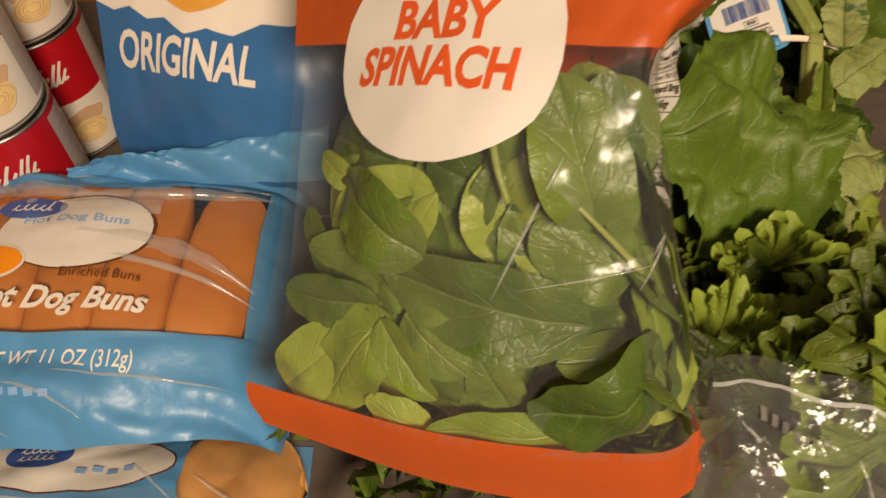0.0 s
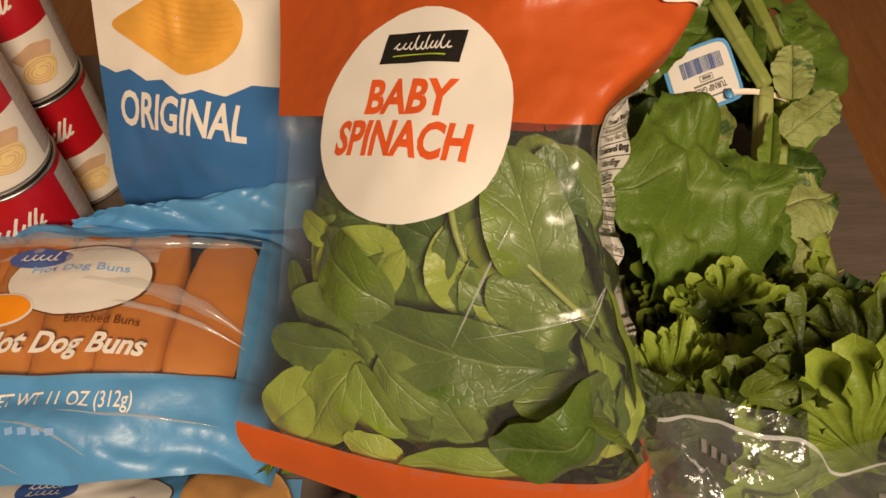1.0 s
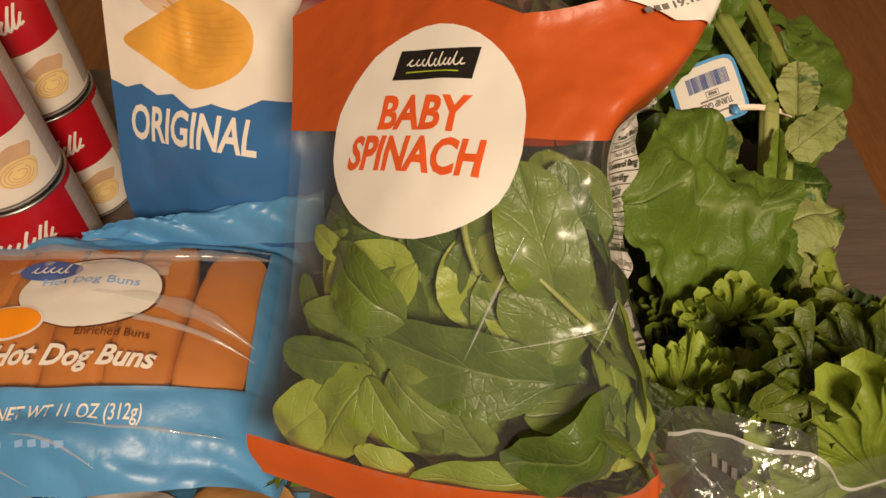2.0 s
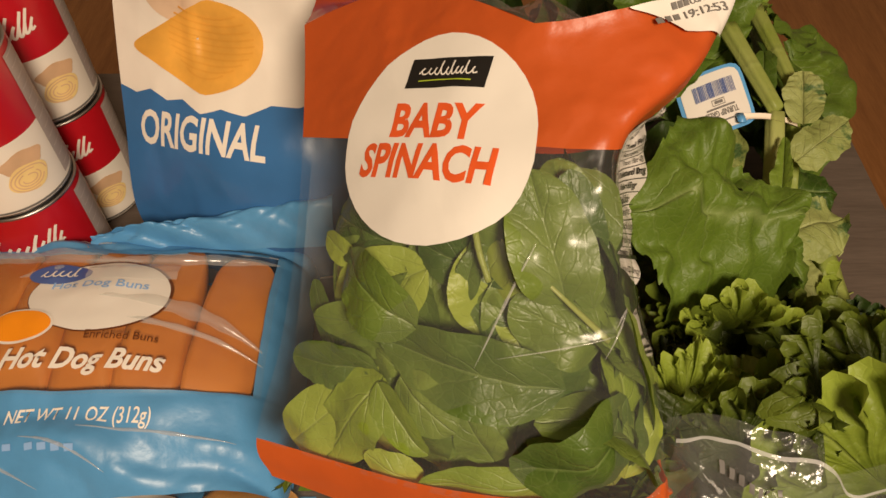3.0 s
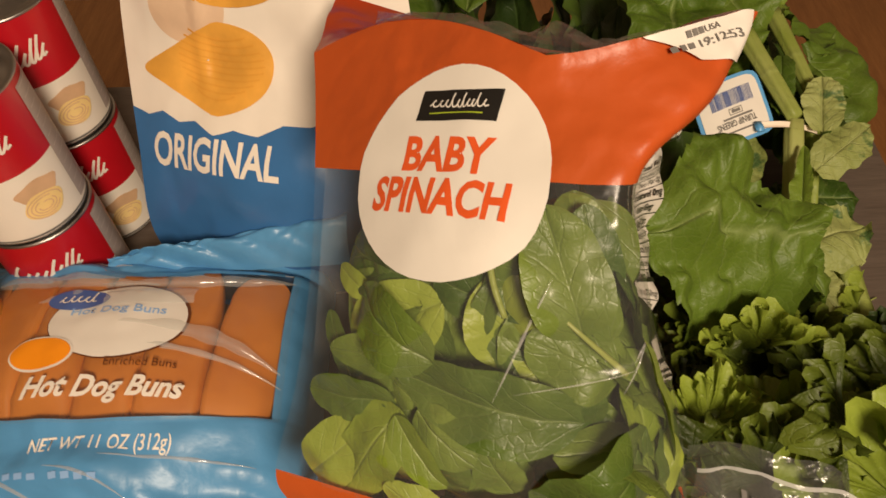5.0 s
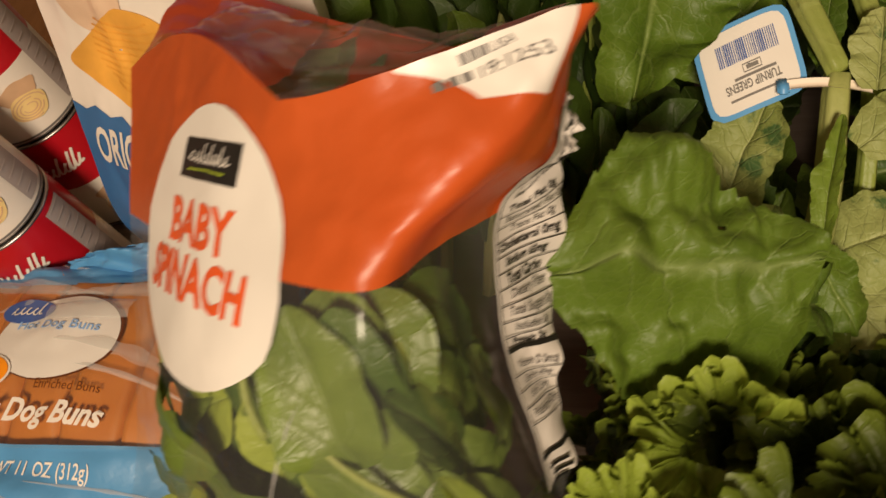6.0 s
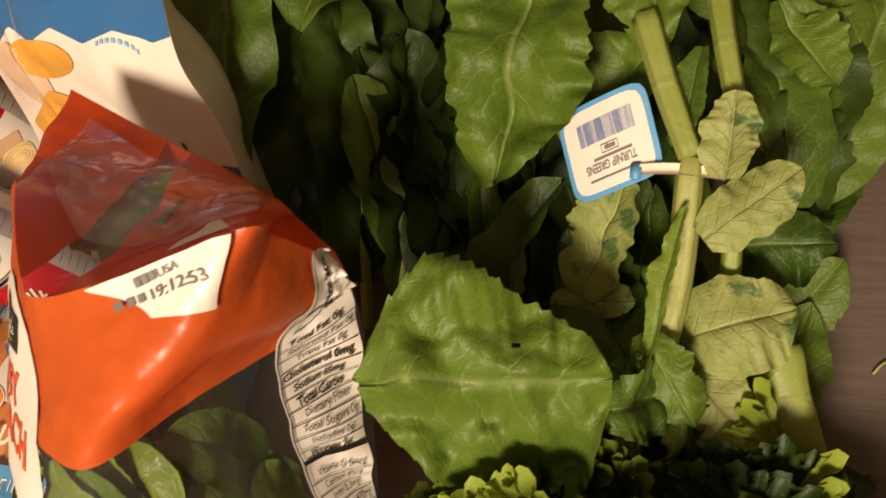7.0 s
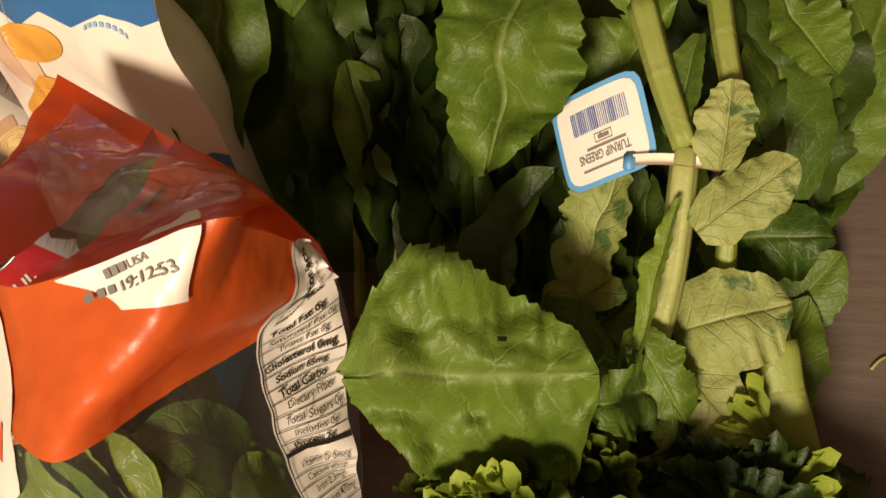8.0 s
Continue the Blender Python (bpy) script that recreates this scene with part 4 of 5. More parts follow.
def buns_pack():
    ob = thing("hot_dog_bun_pack", "pale blue plastic pack of hot dog buns with a clear window", "bread pack", (-0.24, 0.26, 0.0))
    inside = lambda u, v: 0.04 < u < 0.920 and 0.265 < v < 0.80 + 0.05 * u
    part("blue_film", sheet(lambda s, t: Vector(bun_top(s, t)), 130, 100, keep=lambda u, v: not inside(u, v)), SKY, ob, "pale blue glossy film")
    part("clear_window", sheet(lambda s, t: Vector(bun_top(0.035 + 0.905 * s, 0.26 + 0.575 * t)) + Vector((0, 0, 0.0006)), 50, 30), CLEAR, ob, "clear film window")
    part("underside", sheet(lambda s, t: Vector((bun_top(s, t)[0], bun_top(s, t)[1], 0.003 + 0.008 * (abs(2 * s - 1) ** 4))), 20, 12), SKY, ob)
    for layer in (0, 1):
        for i in range(6):
            cx, turn = -0.347 + 0.0405 * i + (0.005 if i == 5 else 0.0), (0.0 if i < 5 else 0.05)
            def bun(s, t, cx=cx, turn=turn, layer=layer, i=i):
                a, b = s * 2 * math.pi, (t - 0.5) * math.pi
                yy = 0.080 * math.copysign(abs(math.sin(b)) ** 0.8, b)
                r = max(0.02, math.cos(b)) ** 0.45
                px, pz = 0.0228 * r * math.copysign(abs(math.cos(a)) ** 0.62, math.cos(a)), 0.0205 * r * math.copysign(abs(math.sin(a)) ** 0.72, math.sin(a))
                yy *= 0.93 if i == 5 else 1
                x, y = cx - 0.004 + px + turn * yy, 0.268 + yy
                z = 0.026 + (0.055 if i < 5 else 0.051) * layer + pz + 0.0035 * wob((cx * 9, yy * 26, a), 1.5, i) - 0.0025 * math.exp(-((yy - 0.012 + 0.6 * px - 0.01 * (i % 3)) / 0.0035) ** 2)
                film = min(bun_top(min(1, max(0, (x + d + 0.385) / 0.285)), min(1, max(0, (y + e - 0.172) / 0.211)))[2] for d, e in ((0, 0), (0.006, 0.006), (-0.006, 0.012), (0, -0.006)))
                return Vector((x, y, min(z, film - 0.0014)))
            part("hot_dog_bun", sheet(bun, 20, 18, close_u=True), BUN, ob, "golden brown bun" if layer else "")
    def tail(s, t):
        """The gathered blue end of the pack, lying up against the bag behind it."""
        p = np.array([-0.262 + 0.185 * s, 0.350 + 0.034 * t * (0.35 + 0.65 * s), 0.060 + (0.022 + 0.030 * s) * math.sin(math.pi * (0.12 + 0.70 * t))])
        k = 0.020 * abs(wob((s * 2.2 + t, t * 0.6, 0), 2.2, 3)) + 0.010 * abs(wob((s * 5 - t, t, 0), 2.0, 9))
        return Vector(p + np.array([0, -0.3, 0.9]) * k * (0.4 + 0.6 * t))
    part("gathered_end", sheet(tail, 70, 24), SKY, ob, "crumpled blue film end")
    # printed label, badge and words on the window
    spot = on_sheet(bun_top, 0.53, 0.63, 0, 0.0013)
    lab = part("round_label", oval(spot, 0.047, 0.032, 0.0, -0.002), PAPER, ob, "white oval printed label")
    part("label_edge", oval(spot, 0.0485, 0.0335, 0.0005, -0.0015, -0.0004), BROWN_INK, lab)
    part("logo_patch", oval(spot, 0.022, 0.010, -0.033, 0.016, 0.0008), NAVY, lab, "navy oval logo patch")
    pen = scribble((0.007, 0.0045, 0.005, 0.005, -0.004), 0.0052)
    part("logo_mark", ribbon(spot, [(x - 0.033, y + 0.013) for x, y in pen], 0.0011, 0.0014, 60), PAPER, lab)
    part("word", lettering(spot, "Hot Dog Buns", 0.066, 0.0088, -0.001, 0.003, 0.0008, 0.012), FAINT_BLUE, lab, "faint blue words")
    part("loose_fold", sheet(lambda s, t: spot(-0.012 + 0.060 * s, 0.006 + 0.016 * t + 0.006 * s, 0.0016 + 0.004 * math.sin(math.pi * t) * (0.6 + 0.8 * abs(wob((s * 3, t, 0), 2)))), 24, 8), HAZE, lab, "loose fold of clear film over the label")
    part("badge", oval(spot, 0.022, 0.0125, -0.043, -0.031, 0.001), PAPER, ob)
    part("badge", oval(spot, 0.0205, 0.011, -0.043, -0.031, 0.0016), AMBER, ob, "orange oval badge")
    part("word", lettering(spot, "Enriched Buns", 0.046, 0.006, 0.024, -0.037, 0.0006, 0.004), BROWN_INK, ob)
    part("word", lettering(spot, "Hot Dog Buns", 0.104, 0.0185, 0.003, -0.056, 0.0008, 0.03, 0.30), WHITE, ob, "white script words")
    # pale strips paint the glints along soft folds of the pack
    for ends in ((0.50, 0.53, 0.935, 0.37, 0.0020, 0.04), (0.42, 0.14, 0.62, 0.05, 0.0010, 0.02), (0.70, 0.90, 0.97, 0.86, 0.0016, 0.01)):
        part("film_fold", fold_strip(bun_top, *ends), FOLD_GLINT, ob, "soft film fold with a painted pale glint")
    # wide hazy strips paint the whitish reflections across the window
    for ends in ((0.06, 0.80, 0.60, 0.78, 0.0050, 0.02), (0.45, 0.79, 0.93, 0.81, 0.0045, -0.01), (0.52, 0.60, 0.93, 0.42, 0.0050, 0.05), (0.30, 0.70, 0.50, 0.74, 0.0030, 0.01)):
        part("film_sheen", fold_strip(bun_top, *ends), HAZE, ob, "hazy strip painting the sheen on clear film")
    for ends in ((0.10, 0.16, 0.46, 0.02, 0.0012, 0.02), (0.55, 0.17, 0.90, 0.12, 0.0011, 0.01), (0.20, 0.10, 0.30, 0.04, 0.0010, 0.01), (0.60, 0.92, 0.80, 0.88, 0.0013, 0.01), (0.35, 0.93, 0.50, 0.90, 0.0012, 0.0)):
        part("film_fold", fold_strip(bun_top, *ends), FOLD_GLINT, ob, "soft film fold with a painted pale glint")
    low = on_sheet(bun_top, 0.53, 0.20, 0, 0.0006)
    part("word", lettering(low, "NET WT 11 OZ (312g)", 0.090, 0.0115, 0.004, 0.0, 0, 0.008, 0.15), WHITE, ob)
    strokes(low, "date_mark", [(-0.055 + 0.0085 * i + 0.006 * (i > 2), -0.016 - 0.0008 * i, 0.0055, 0.0028) for i in range(7)], FAINT_BLUE, ob)
    return ob


buns_pack()


def front_top(u, v):
    p = np.array([-0.42 + 0.335 * u, 0.015 + 0.172 * v, 0.006 + 0.060 * (math.sin(math.pi * u) ** 0.3) * (math.sin(math.pi * (0.05 + 0.9 * v)) ** 0.5)])
    return p + np.array([0, 0, 0.004 * wob(p, 30, 7) + 0.002 * wob(p, 80, 3)])


def second_pack():
    ob = thing("bread_pack", "pale blue bread pack with a white label", "bread pack", (-0.25, 0.09, 0.0))
    window = lambda u, v: u > 0.80 or 0.16 < v < 0.74
    part("blue_film", sheet(lambda s, t: Vector(front_top(s, t)), 80, 50, keep=lambda u, v: not window(u, v)), SKY, ob)
    part("clear_film", sheet(lambda s, t: Vector(front_top(s, t)), 80, 50, keep=window), WRAP, ob, "clear crinkled film over the buns")
    part("underside", sheet(lambda s, t: Vector((front_top(s, t)[0], front_top(s, t)[1], 0.002)), 10, 8), SKY, ob)
    spot = on_sheet(front_top, 0.60, 0.85, 0, 0.0010)
    lab = part("label", oval(spot, 0.062, 0.022, 0.0, -0.002), PAPER, ob, "white printed label with a dark outline")
    part("label_edge", oval(spot, 0.0630, 0.0230, 0.0, -0.002, -0.0004), BROWN_INK, lab)
    part("logo_patch", oval(spot, 0.019, 0.011, -0.016, 0.002, 0.0005), NAVY, lab, "blue oval logo patch")
    for k in (0, 1):
        pen = scribble((0.005, 0.004, 0.004, 0.004, 0.004), 0.0035)
        part("logo_mark", ribbon(spot, [(x - 0.016, y + 0.003 - 0.006 * k) for x, y in pen], 0.0008, 0.0012, 50), PAPER, lab)
    part("print_row", bars(spot, [(0.008 + 0.009 * i, -0.012 + 0.002 * (i % 2), 0.006, 0.004) for i in range(4)], 0.0008), FAINT_BLUE, lab)
    # folds of the front film, with their glints painted milky white
    fold = ((0.30, 0.95, 0.72, 0.80, 0.0012), (0.66, 0.90, 0.80, 0.70, 0.0012), (0.82, 0.80, 0.97, 0.60, 0.0010), (0.45, 0.70, 0.78, 0.66, 0.0010))
    for ends in fold:
        part("film_fold", fold_strip(front_top, *ends, 0.01), FOLD_GLINT, ob, "sharp film fold with a painted pale glint")
    for i in range(4):
        for row in (0, 1):
            x, y, r = -0.122 - 0.080 * i, (0.156, 0.085)[row], 0.037
            def bun(s, t, x=x, y=y, r=r):
                a, b = s * 2 * math.pi, (t - 0.5) * math.pi
                p = Vector((x + r * math.cos(a) * math.cos(b) ** 0.7, y + r * math.sin(a) * math.cos(b) ** 0.7, 0.030 + 0.026 * math.sin(b)))
                u, v = min(1, max(0, (p.x + 0.42) / 0.335)), min(1, max(0, (p.y - 0.015) / 0.172))
                p.z = max(0.003, min(p.z, front_top(u, v)[2] - 0.0025))
                return p
            if row or i == 0:
                part("round_bun", sheet(bun, 24, 14, close_u=True), BUN_PALE, ob, "golden round bun")
    return ob


second_pack()

# ---- jar with a yellow label beside the cans ----
def yellow_jar():
    c = (-0.362, 0.300, 0.0)
    ob = thing("yellow_can", "low can with a yellow and black label beside the soup cans", "can", c)
    part("tin", turned([(0.001, 0.001), (0.034, 0.001), (0.036, 0.003), (0.0355, 0.006), (0.0355, 0.104), (0.036, 0.107), (0.034, 0.108), (0.032, 0.104), (0.001, 0.104)], c, 36), SILVER, ob)
    part("label", sheet(lambda s, t: Vector((c[0] + 0.036 * math.cos(s * 6.2832), c[1] + 0.036 * math.sin(s * 6.2832), 0.008 + 0.094 * t)), 36, 1, close_u=True), YELLOW, ob, "yellow paper label")
    part("print_row", bars(lambda a, b, e=0.0: Vector((c[0] + 0.0365 * math.cos(a), c[1] + 0.0365 * math.sin(a), b)), [(-1.3, 0.02 + 0.014 * i, 1.5, 0.006) for i in range(6)]), BROWN_INK, ob)


yellow_jar()

# ---- turnip greens ----
greens = thing("turnip_greens", "tied bunch of turnip greens with blotched leaves", "vegetables", (0.25, 0.40, 0.0))
leaf(greens, "leaf", TURNIP, (.108, .279, .198), (.226, .297, .172), .125, (0.05, -0.15, 1), "sail", "large bright toothed leaf with a small hole", fold=0.34, droop=-0.95, lower=2.0, curl=0.03, frill=0.03, seed=3, nu=90, nv=70, hole=(0.66, 0.70))
leaf(greens, "leaf", TURNIP, (.298, .450, .045), (.365, .605, .095), .075, (0.5, -0.3, 0.9), "collard", fold=0.10, curl=0.06, frill=0.03, seed=8, nu=40, nv=20)
leaf(greens, "leaf", TURNIP, (.294, .420, .085), (.280, .525, .125), .050, (0.6, -0.2, 0.8), "collard", fold=0.2, curl=0.05, frill=0.04, seed=9, nu=36, nv=20)
leaf(greens, "leaf", YOUNG, (.180, .545, .215), (.146, .405, .150), .088, (0.1, -0.2, 1), "turnip", "bright ruffled leaf", fold=0.22, curl=0.08, frill=0.11, seed=5, nu=60, nv=30)
for k, (mat, b, t, w, face, kw) in enumerate((
        (PALE_BACK, (0.267, 0.406, 0.15), (0.273, 0.446, 0.166), 0.023, (-0.2, -0.2, 1), dict(fold=0.35, frill=0.05)),
        (PALE_BACK, (0.257, 0.378, 0.14), (0.301, 0.411, 0.146), 0.025, (0.1, -0.3, 1), dict(fold=-0.25, curl=0.08, frill=0.06)),
        (PALE_BACK, (0.243, 0.338, 0.1), (0.299, 0.356, 0.105), 0.041, (0.1, -0.2, 1), dict(fold=-0.30, curl=0.16, frill=0.05)),
        (PALE_BACK, (0.187, 0.361, 0.105), (0.217, 0.412, 0.146), 0.035, (-0.35, -0.3, 0.9), dict(fold=0.30, frill=0.07)),
        (YOUNG, (0.228, 0.333, 0.125), (0.253, 0.292, 0.1), 0.037, (0.2, -0.4, 1), dict(fold=-0.25, curl=0.12, frill=0.06)),
        (YOUNG, (0.232, 0.317, 0.13), (0.249, 0.391, 0.152), 0.017, (-0.5, -0.2, 1), dict(fold=0.55, frill=0.06)),
        (TURNIP, (0.259, 0.4, 0.075), (0.318, 0.401, 0.08), 0.058, (0.2, -0.2, 1), dict(fold=-0.15, curl=0.08, frill=0.04)),
        (PALE_BACK, (0.241, 0.333, 0.085), (0.276, 0.292, 0.08), 0.029, (0.1, -0.4, 1), dict(fold=-0.2, curl=0.1, frill=0.05)),
        (PALE_BACK, (0.169, 0.357, 0.1), (0.222, 0.353, 0.118), 0.018, (0, -0.2, 1), dict(fold=-0.5, frill=0.05)),
        (TURNIP, (0.17, 0.35, 0.1), (0.216, 0.32, 0.105), 0.030, (0, -0.4, 1), dict(fold=0.2, frill=0.05)),
        (TURNIP, (0.209, 0.285, 0.095), (0.236, 0.303, 0.11), 0.030, (0, -0.4, 1), dict(fold=0.25, frill=0.07)),
        (TURNIP, (0.255, 0.479, 0.16), (0.241, 0.423, 0.15), 0.022, (-0.3, -0.2, 1), dict(fold=0.4, frill=0.06)),
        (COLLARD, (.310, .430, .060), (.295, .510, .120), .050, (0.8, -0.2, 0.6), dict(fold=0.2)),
        (TURNIP, (.300, .490, .030), (.372, .610, .060), .060, (0.6, -0.5, 0.8), dict(fold=0.15)),
        (YOUNG, (.290, .520, .140), (.318, .474, .120), .040, (0.3, -0.2, 1), dict(fold=0.3, frill=0.08)),
        (YOUNG, (.165, .462, .120), (.232, .492, .152), .070, (0.1, -0.3, 1), dict(fold=0.2, frill=0.04)),
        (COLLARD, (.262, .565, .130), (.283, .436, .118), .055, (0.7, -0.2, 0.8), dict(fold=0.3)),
        (YOUNG, (.214, .570, .190), (.236, .480, .165), .060, (0, -0.2, 1), dict(fold=0.2, frill=0.05)),
        (YOUNG, (.245, .600, .180), (.262, .520, .165), .060, (0.2, -0.2, 1), dict(fold=0.2, frill=0.05)),
        (TURNIP, (.310, .590, .110), (.305, .510, .140), .060, (0.3, -0.2, 1), dict(fold=0.2, frill=0.06)),
        (TURNIP, (.215, .330, .100), (.190, .290, .120), .045, (0, -0.3, 1), dict(fold=0.2, frill=0.05)),
        (TURNIP, (.240, .310, .100), (.215, .285, .150), .050, (0.2, -0.5, 1), dict(fold=0.2, frill=0.06)))):
    leaf(greens, "leaf", mat, b, t, w * (1.25 if mat is PALE_BACK else 1.0), face, "collard" if mat is PALE_BACK else "turnip", "pale blotched leaf underside" if mat is PALE_BACK else "", seed=11 + k, **{**dict(fold=0.2), **kw, "frill": 0.085, "nu": 40, "nv": 24})
rng = random.Random(21)
# filler leaves; the COLLARD ones carry the bunch's inner shade in their colour
for k in range(46):
    x, y = rng.uniform(0.17, 0.31), rng.uniform(0.29, 0.64)
    a, r = rng.uniform(0.6, 2.4), rng.uniform(0.06, 0.11)
    z = rng.uniform(0.02, 0.095)
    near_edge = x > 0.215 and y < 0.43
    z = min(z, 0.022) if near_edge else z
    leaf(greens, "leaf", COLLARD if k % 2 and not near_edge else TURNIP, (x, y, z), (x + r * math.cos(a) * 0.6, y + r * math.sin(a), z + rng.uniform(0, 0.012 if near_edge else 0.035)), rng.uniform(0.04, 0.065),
         (rng.uniform(-0.6, 0.6), -0.3, 1), "turnip", fold=rng.uniform(-0.2, 0.5), frill=0.05, seed=60 + k)
for pts, r, tp in ((((.226, .495, .172), (.238, .455, .163), (.251, .418, .152)), .0075, 0.8), (((.251, .420, .150), (.240, .350, .115), (.210, .262, .085)), .0062, 1.3),
                   (((.259, .530, .165), (.266, .480, .158), (.272, .445, .150)), .0062, 0.8), (((.272, .445, .15), (.268, .39, .11), (.262, .34, .07)), .0048, 1.1),
                   (((.279, .36, .055), (.282, .31, .035), (.284, .255, .014)), .0068, 1.1), (((.291, .36, .05), (.297, .31, .03), (.302, .262, .012)), .0052, 1.0),
                   (((.24, .33, .085), (.232, .29, .07), (.224, .258, .06)), .0062, 1.1), (((.258, .33, .075), (.252, .295, .062), (.247, .262, .05)), .0062, 1.1),
                   (((.222, .34, .08), (.212, .30, .07), (.205, .27, .06)), .0055, 1.1)):
    part("stalk", tube(pts, r, tp), STALK, greens, "pale green stalk")
part("stalk", tube(((.288, .345, .072), (.293, .32, .062), (.300, .293, .048)), .0135, 1.05, 12, 0.5), STALK, greens, "broad flattened stalk end")

# tag and its tie
def tag_place(x, y, extra=0.0):
    """The tag as a slightly bent card."""
    a, b, c = Vector((.189, .401, .133)), Vector((.238, .414, .146)), Vector((.178, .445, .155))
    n = (b - a).cross(c - a).normalized()
    return a + (b - a) * x + (c - a) * y + n * (0.003 * math.sin(math.pi * x) + extra)


def rounded(s, t, inset):
    """The unit square with rounded corners, shrunk by inset."""
    a = s * 2 * math.pi
    cx, cy = math.cos(a), math.sin(a)
    k = (abs(cx) ** 7 + abs(cy) ** 7) ** (-1 / 7)
    return 0.5 + (0.5 - inset) * t * cx * k, 0.5 + (0.5 - inset) * t * cy * k


tag = part("price_tag", sheet(lambda s, t: tag_place(*rounded(s, 0.02 + 0.98 * t, 0.0)), 48, 5, close_u=True), TAG_BLUE, greens, "white paper tag with a blue edge")
part("tag_face", sheet(lambda s, t: tag_place(*rounded(s, 0.02 + 0.98 * t, 0.055), 0.0006), 48, 5, close_u=True), PAPER, tag)
flip = lambda x, y, e=0.0: tag_place(0.5 - x, 0.5 - y, 0.0012 + e)
rng = random.Random(4)
strokes(flip, "bar", [(-0.32 + 0.021 * i, -0.30, 0.006 + 0.009 * rng.random(), 0.24) for i in range(29)], NAVY, tag)
part("word", lettering(flip, "TURNIP GREENS", 0.56, 0.10, 0.0, 0.20, 0, 0.02), GREY_INK, tag)
strokes(flip, "print_mark", [(-0.25, 0.10, 0.42, 0.03), (-0.30, 0.31, 0.56, 0.025), (-0.12, -0.02, 0.006, 0.09), (0.06, -0.02, 0.006, 0.09), (-0.12, -0.02, 0.18, 0.012), (-0.12, 0.065, 0.18, 0.012), (-0.09, 0.005, 0.12, 0.045)], GREY_INK, tag)
part("tie", sheet(lambda s, t: Vector((.222 + .045 * s, .4125 - .002 * s + .0065 * (t - 0.5), .150 - .006 * s + 0.004 * math.sin(math.pi * s) + 0.0015 * math.cos(6 * t))), 12, 4), TIE, greens, "white twist tie")
part("tie_clip", box(bmesh.new(), (.2235, .4125, .1505), (.006, .010, .003), bevel=0.001), TAG_BLUE, greens)

# ---- dark long-leaved greens behind the bag ----
dark = thing("leafy_greens", "bunch of dark long-leaved greens lying behind the spinach bag", "vegetables", (0.06, 0.50, 0.0))
for k, (mat, b, t, w, face, fold) in enumerate((
        (TURNIP, (-.085, .640, .200), (-.036, .410, .165), .050, (0.4, -0.4, 0.9), 0.2), (COLLARD, (-.010, .385, .070), (-.030, .600, .170), .070, (0.5, -0.4, 0.8), 0.2),
        (COLLARD, (.022, .380, .065), (.000, .600, .150), .060, (0.8, -0.3, 0.5), 0.3), (COLLARD, (.050, .375, .060), (.040, .540, .135), .055, (0.95, -0.2, 0.3), 0.4),
        (COLLARD, (.085, .375, .065), (.073, .540, .135), .055, (-0.9, -0.2, 0.4), 0.45), (COLLARD, (.112, .380, .075), (.097, .530, .130), .050, (-0.95, -0.1, 0.3), 0.4),
        (TURNIP, (.056, .395, .090), (.036, .490, .158), .030, (0.8, -0.3, 0.6), 0.4), (COLLARD, (.134, .345, .090), (.178, .412, .148), .034, (-0.4, -0.3, 0.9), 0.6),
        (COLLARD, (.150, .365, .075), (.150, .480, .115), .045, (-0.8, -0.2, 0.6), 0.4), (TURNIP, (.128, .350, .075), (.124, .425, .130), .020, (0.7, -0.3, 0.7), 0.5),
        (COLLARD, (.070, .40, .085), (.066, .52, .160), .036, (1, -0.2, 0.2), 0.5), (COLLARD, (.100, .40, .085), (.110, .54, .150), .034, (-1, -0.2, 0.2), 0.5),
        (TURNIP, (.030, .66, .190), (.015, .50, .195), .050, (0.2, -0.4, 0.9), 0.3), (COLLARD, (.075, .68, .16), (.060, .55, .17), .055, (0.2, -0.4, 0.9), 0.3),
        (COLLARD, (.035, .40, .07), (.030, .52, .150), .032, (1, -0.2, 0.3), 0.5), (COLLARD, (.125, .42, .08), (.130, .56, .140), .036, (-1, -0.2, 0.4), 0.4))):
    leaf(dark, "leaf", mat, b, t, 1.55 * w, face, "collard", fold=fold, curl=0.05, frill=0.05, seed=100 + k, nu=40, nv=18)
rng = random.Random(33)
for k in range(50):
    x, y = rng.uniform(-0.06, 0.17), rng.uniform(0.36, 0.56)
    z = rng.uniform(0.015, 0.09)
    leaf(dark, "leaf", COLLARD, (x, y, z), (x + rng.uniform(-0.03, 0.03), y + rng.uniform(0.08, 0.15), z + rng.uniform(0.01, 0.07)), rng.uniform(0.03, 0.06),
         (rng.uniform(-1, 1), -0.3, rng.uniform(0.2, 0.9)), "collard", fold=rng.uniform(0.1, 0.5), curl=0.05, frill=0.06, seed=130 + k)
for k in range(6):
    x = -0.01 + 0.03 * k
    part("stalk", tube(((x, .34 + .01 * (k % 2), .05), (x + .004, .42, .09), (x + .01, .52, .13)), .0042, 0.7), STALK, dark)

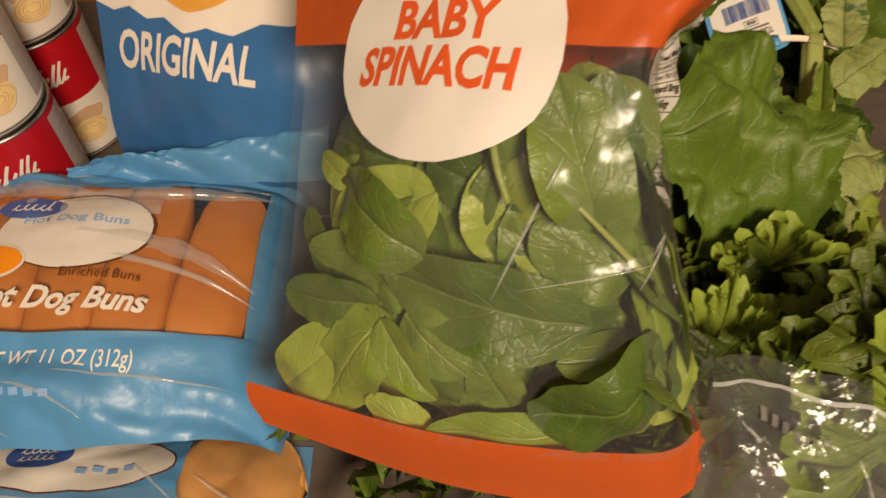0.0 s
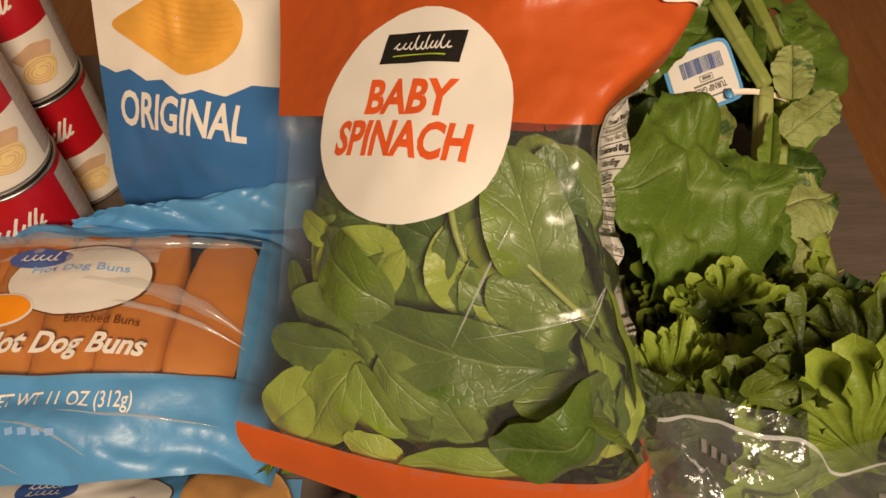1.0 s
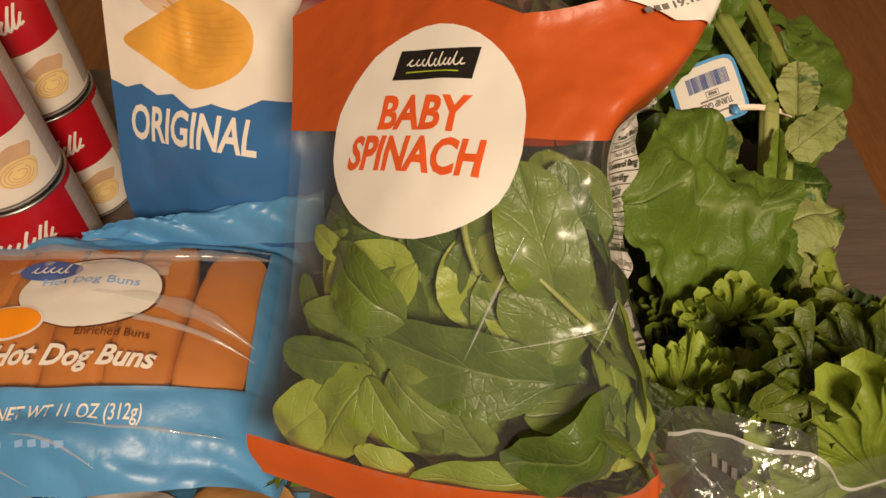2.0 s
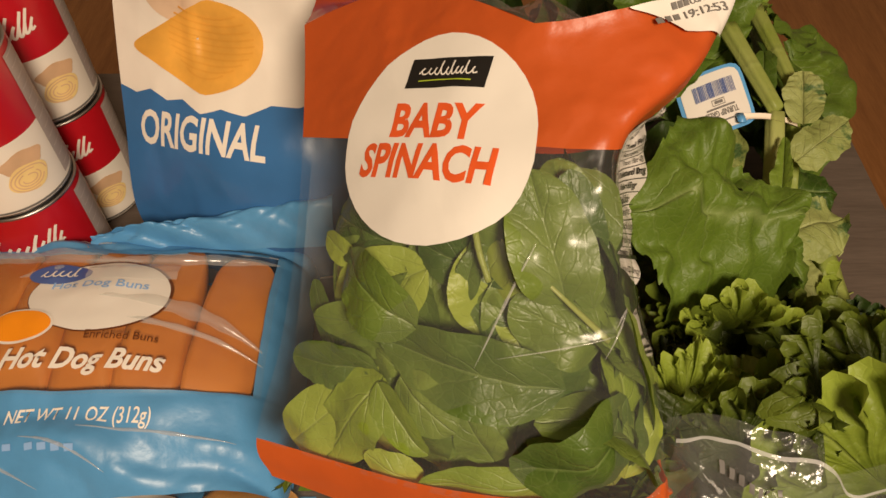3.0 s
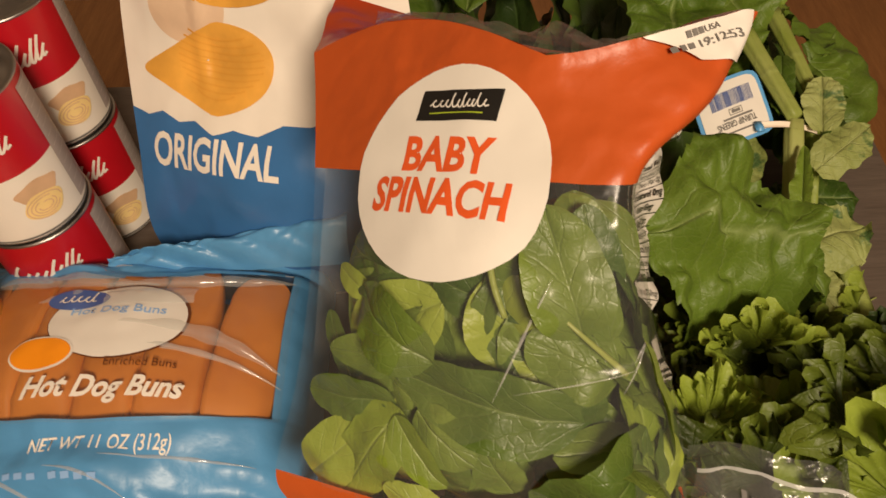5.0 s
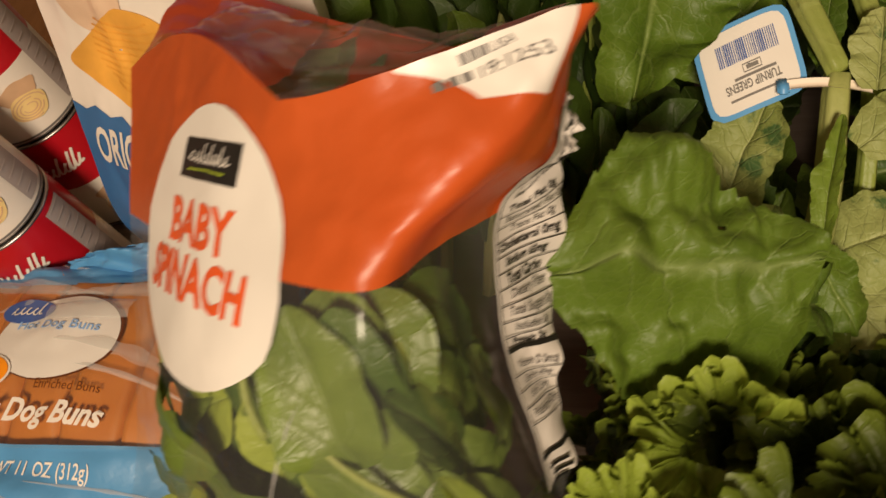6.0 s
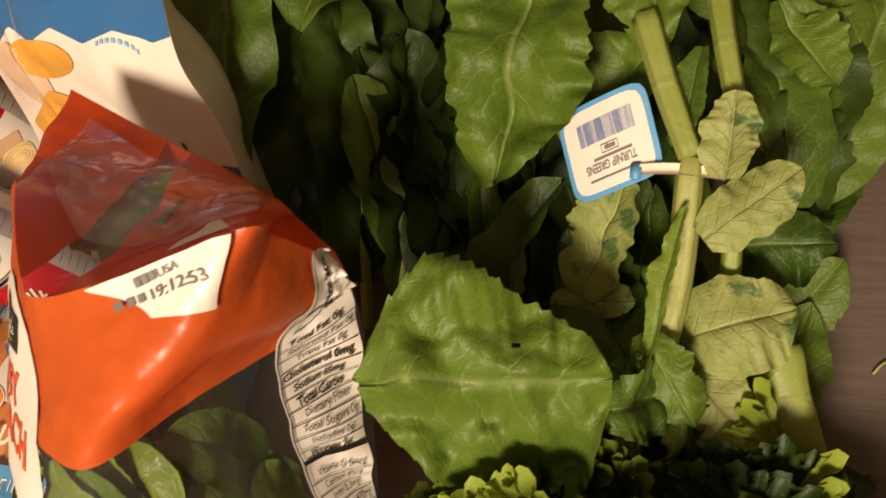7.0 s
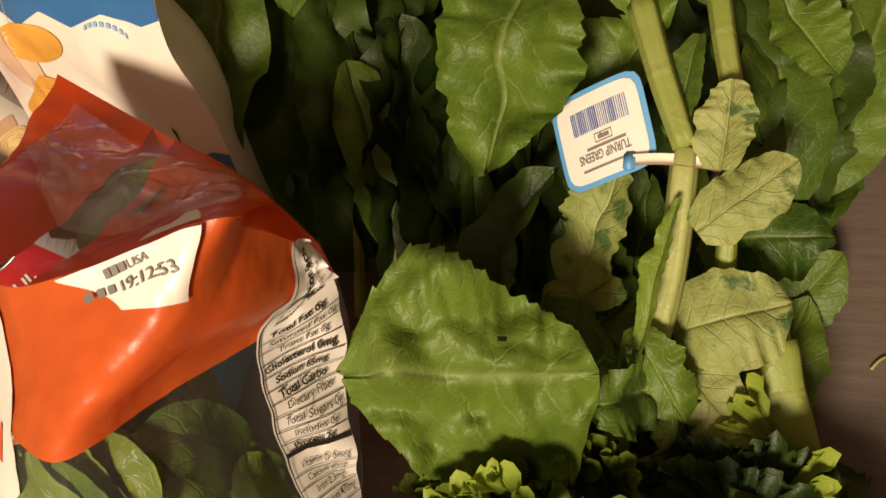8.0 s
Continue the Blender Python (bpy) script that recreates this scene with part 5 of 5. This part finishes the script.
# ---- curly lettuce ----
lettuce = thing("curly_lettuce", "head of bright curly green lettuce in an open clear bag", "vegetables", (0.2, 0.2, 0.0))
for k, (b, t, w) in enumerate((((.186, .240, .115), (.175, .248, .160), .044), ((.143, .184, .115), (.140, .208, .168), .030), ((.195, .190, .110), (.178, .200, .160), .050),
                               ((.175, .160, .120), (.142, .174, .166), .056), ((.250, .140, .120), (.182, .164, .172), .085), ((.262, .190, .115), (.241, .226, .166), .062),
                               ((.238, .230, .090), (.206, .240, .142), .060), ((.218, .160, .110), (.214, .188, .162), .056), ((.172, .255, .085), (.138, .229, .146), .050))):
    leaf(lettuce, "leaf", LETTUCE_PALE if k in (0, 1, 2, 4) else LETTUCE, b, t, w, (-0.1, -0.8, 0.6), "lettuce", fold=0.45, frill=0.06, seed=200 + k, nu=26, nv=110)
rng = random.Random(9)
for k in range(95):
    x, y = 0.135 + 0.19 * rng.random(), 0.158 + 0.125 * rng.random()
    z = 0.152 - 0.50 * (y - 0.24) - 0.35 * max(0.0, x - 0.17) - 0.055 * rng.random() ** 0.8
    s = rng.uniform(0.040, 0.055)
    d = Vector((rng.uniform(-0.8, 0.8), rng.uniform(-0.9, 0.3), 0.75)).normalized()
    base = Vector((x, y, z)) - d * s
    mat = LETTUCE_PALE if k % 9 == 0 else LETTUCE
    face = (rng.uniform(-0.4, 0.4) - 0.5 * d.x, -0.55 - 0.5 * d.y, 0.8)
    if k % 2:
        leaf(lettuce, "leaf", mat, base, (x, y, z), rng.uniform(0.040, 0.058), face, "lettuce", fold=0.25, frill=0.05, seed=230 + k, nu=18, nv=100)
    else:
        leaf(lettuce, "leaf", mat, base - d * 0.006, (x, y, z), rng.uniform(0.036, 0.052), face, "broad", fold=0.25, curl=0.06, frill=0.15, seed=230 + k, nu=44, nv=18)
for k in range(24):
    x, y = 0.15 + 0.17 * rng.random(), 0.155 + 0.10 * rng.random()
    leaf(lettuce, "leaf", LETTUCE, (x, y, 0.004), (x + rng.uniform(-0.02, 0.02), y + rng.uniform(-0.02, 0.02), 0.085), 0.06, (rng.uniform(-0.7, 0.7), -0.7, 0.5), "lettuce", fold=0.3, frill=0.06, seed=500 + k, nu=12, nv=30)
for k in range(26):
    x, y = rng.uniform(-0.07, 0.11), rng.uniform(0.10, 0.20)
    z = rng.uniform(0.05, 0.115)
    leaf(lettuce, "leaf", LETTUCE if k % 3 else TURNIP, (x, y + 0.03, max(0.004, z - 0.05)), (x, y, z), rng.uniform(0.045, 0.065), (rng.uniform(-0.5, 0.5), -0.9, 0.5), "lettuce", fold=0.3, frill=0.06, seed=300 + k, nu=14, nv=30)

for k in range(9):
    x, y, z = 0.195 + 0.011 * k, 0.262 + 0.012 * (k % 3), 0.088 + 0.008 * ((k * 2) % 3)
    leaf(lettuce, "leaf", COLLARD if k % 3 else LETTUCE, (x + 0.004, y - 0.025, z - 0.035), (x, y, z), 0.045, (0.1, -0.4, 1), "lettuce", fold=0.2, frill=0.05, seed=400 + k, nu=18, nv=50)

# the open clear bag round it
def bag_rim(s, t):
    x = 0.118 + 0.215 * s
    top = 0.176 + 0.010 * math.sin(math.pi * min(1.0, s / 0.40)) - 0.024 * math.exp(-((s - 0.42) / 0.08) ** 2) + 0.003 * math.sin(23 * s)
    y = 0.150 - 0.030 * t - 0.02 * math.sin(math.pi * s)
    p = Vector((x, y - 0.05 * t, 0.004 + (top - 0.004) * (1 - t) ** 0.8))
    return p + Vector((0, -0.016, 0.005)) * min(1.0, 0.12 + 5 * t) * (abs(wob(p, 38, 3)) * 1.6 - 0.3 + 0.5 * abs(wob(p, 95, 5)))


wrap_bag = thing("produce_bag", "crumpled clear plastic produce bag with dark print round the lettuce", "bag", (0.22, 0.10, 0.0))
part("front_film", sheet(bag_rim, 110, 50), CRINKLE, wrap_bag, "crinkled clear film")
part("inner_film", sheet(lambda s, t: bag_rim(s, t) + Vector((0, 0.014, -0.006 + 0.004 * math.sin(9 * s))), 40, 20), CRINKLE, wrap_bag)
part("rim", sheet(lambda s, t: bag_rim(s, 0.012 * t) + Vector((0, -0.0008, 0.0012)), 110, 3), FILM_EDGE, wrap_bag, "thick milky film edge")
# folds fanning over the produce bag, their white highlights painted as strips
for ends in ((0.40, 0.30, 0.27, 0.58, 0.0009), (0.40, 0.30, 0.76, 0.34, 0.0010), (0.40, 0.30, 0.30, 0.17, 0.0007), (0.42, 0.28, 0.64, 0.10, 0.0010), (0.40, 0.31, 0.44, 0.62, 0.0007), (0.10, 0.30, 0.18, 0.46, 0.0008), (0.52, 0.52, 0.92, 0.45, 0.0010), (0.60, 0.16, 0.95, 0.12, 0.0009), (0.06, 0.12, 0.13, 0.20, 0.0010), (0.22, 0.34, 0.30, 0.42, 0.0006)):
    part("film_fold", fold_strip(bag_rim, *ends, 0.012), FOLD_GLINT, wrap_bag, "sharp film fold with a painted pale glint")
film = lambda x, y, e=0.0: bag_rim(x, y) + Vector((0, -0.0015, 0.0015))
strokes(film, "print_mark", [(0.09 + 0.019 * i, 0.075 + 0.006 * i, 0.010, 0.030) for i in range(8)] + [(0.50 + 0.024 * i, 0.11 - 0.004 * i, 0.013, 0.030) for i in range(10)], GREY_INK, wrap_bag)

# ---- a thin stalk end lying on the table ----
crumb = thing("leaf_scrap", "thin pale bit of stalk lying on the table", "scrap", (0.345, 0.36, 0.0))
part("stalk_scrap", tube(((.338, .352, .0016), (.343, .358, .0026), (.350, .362, .0016)), .0009, 0.7, 6), STALK, crumb)
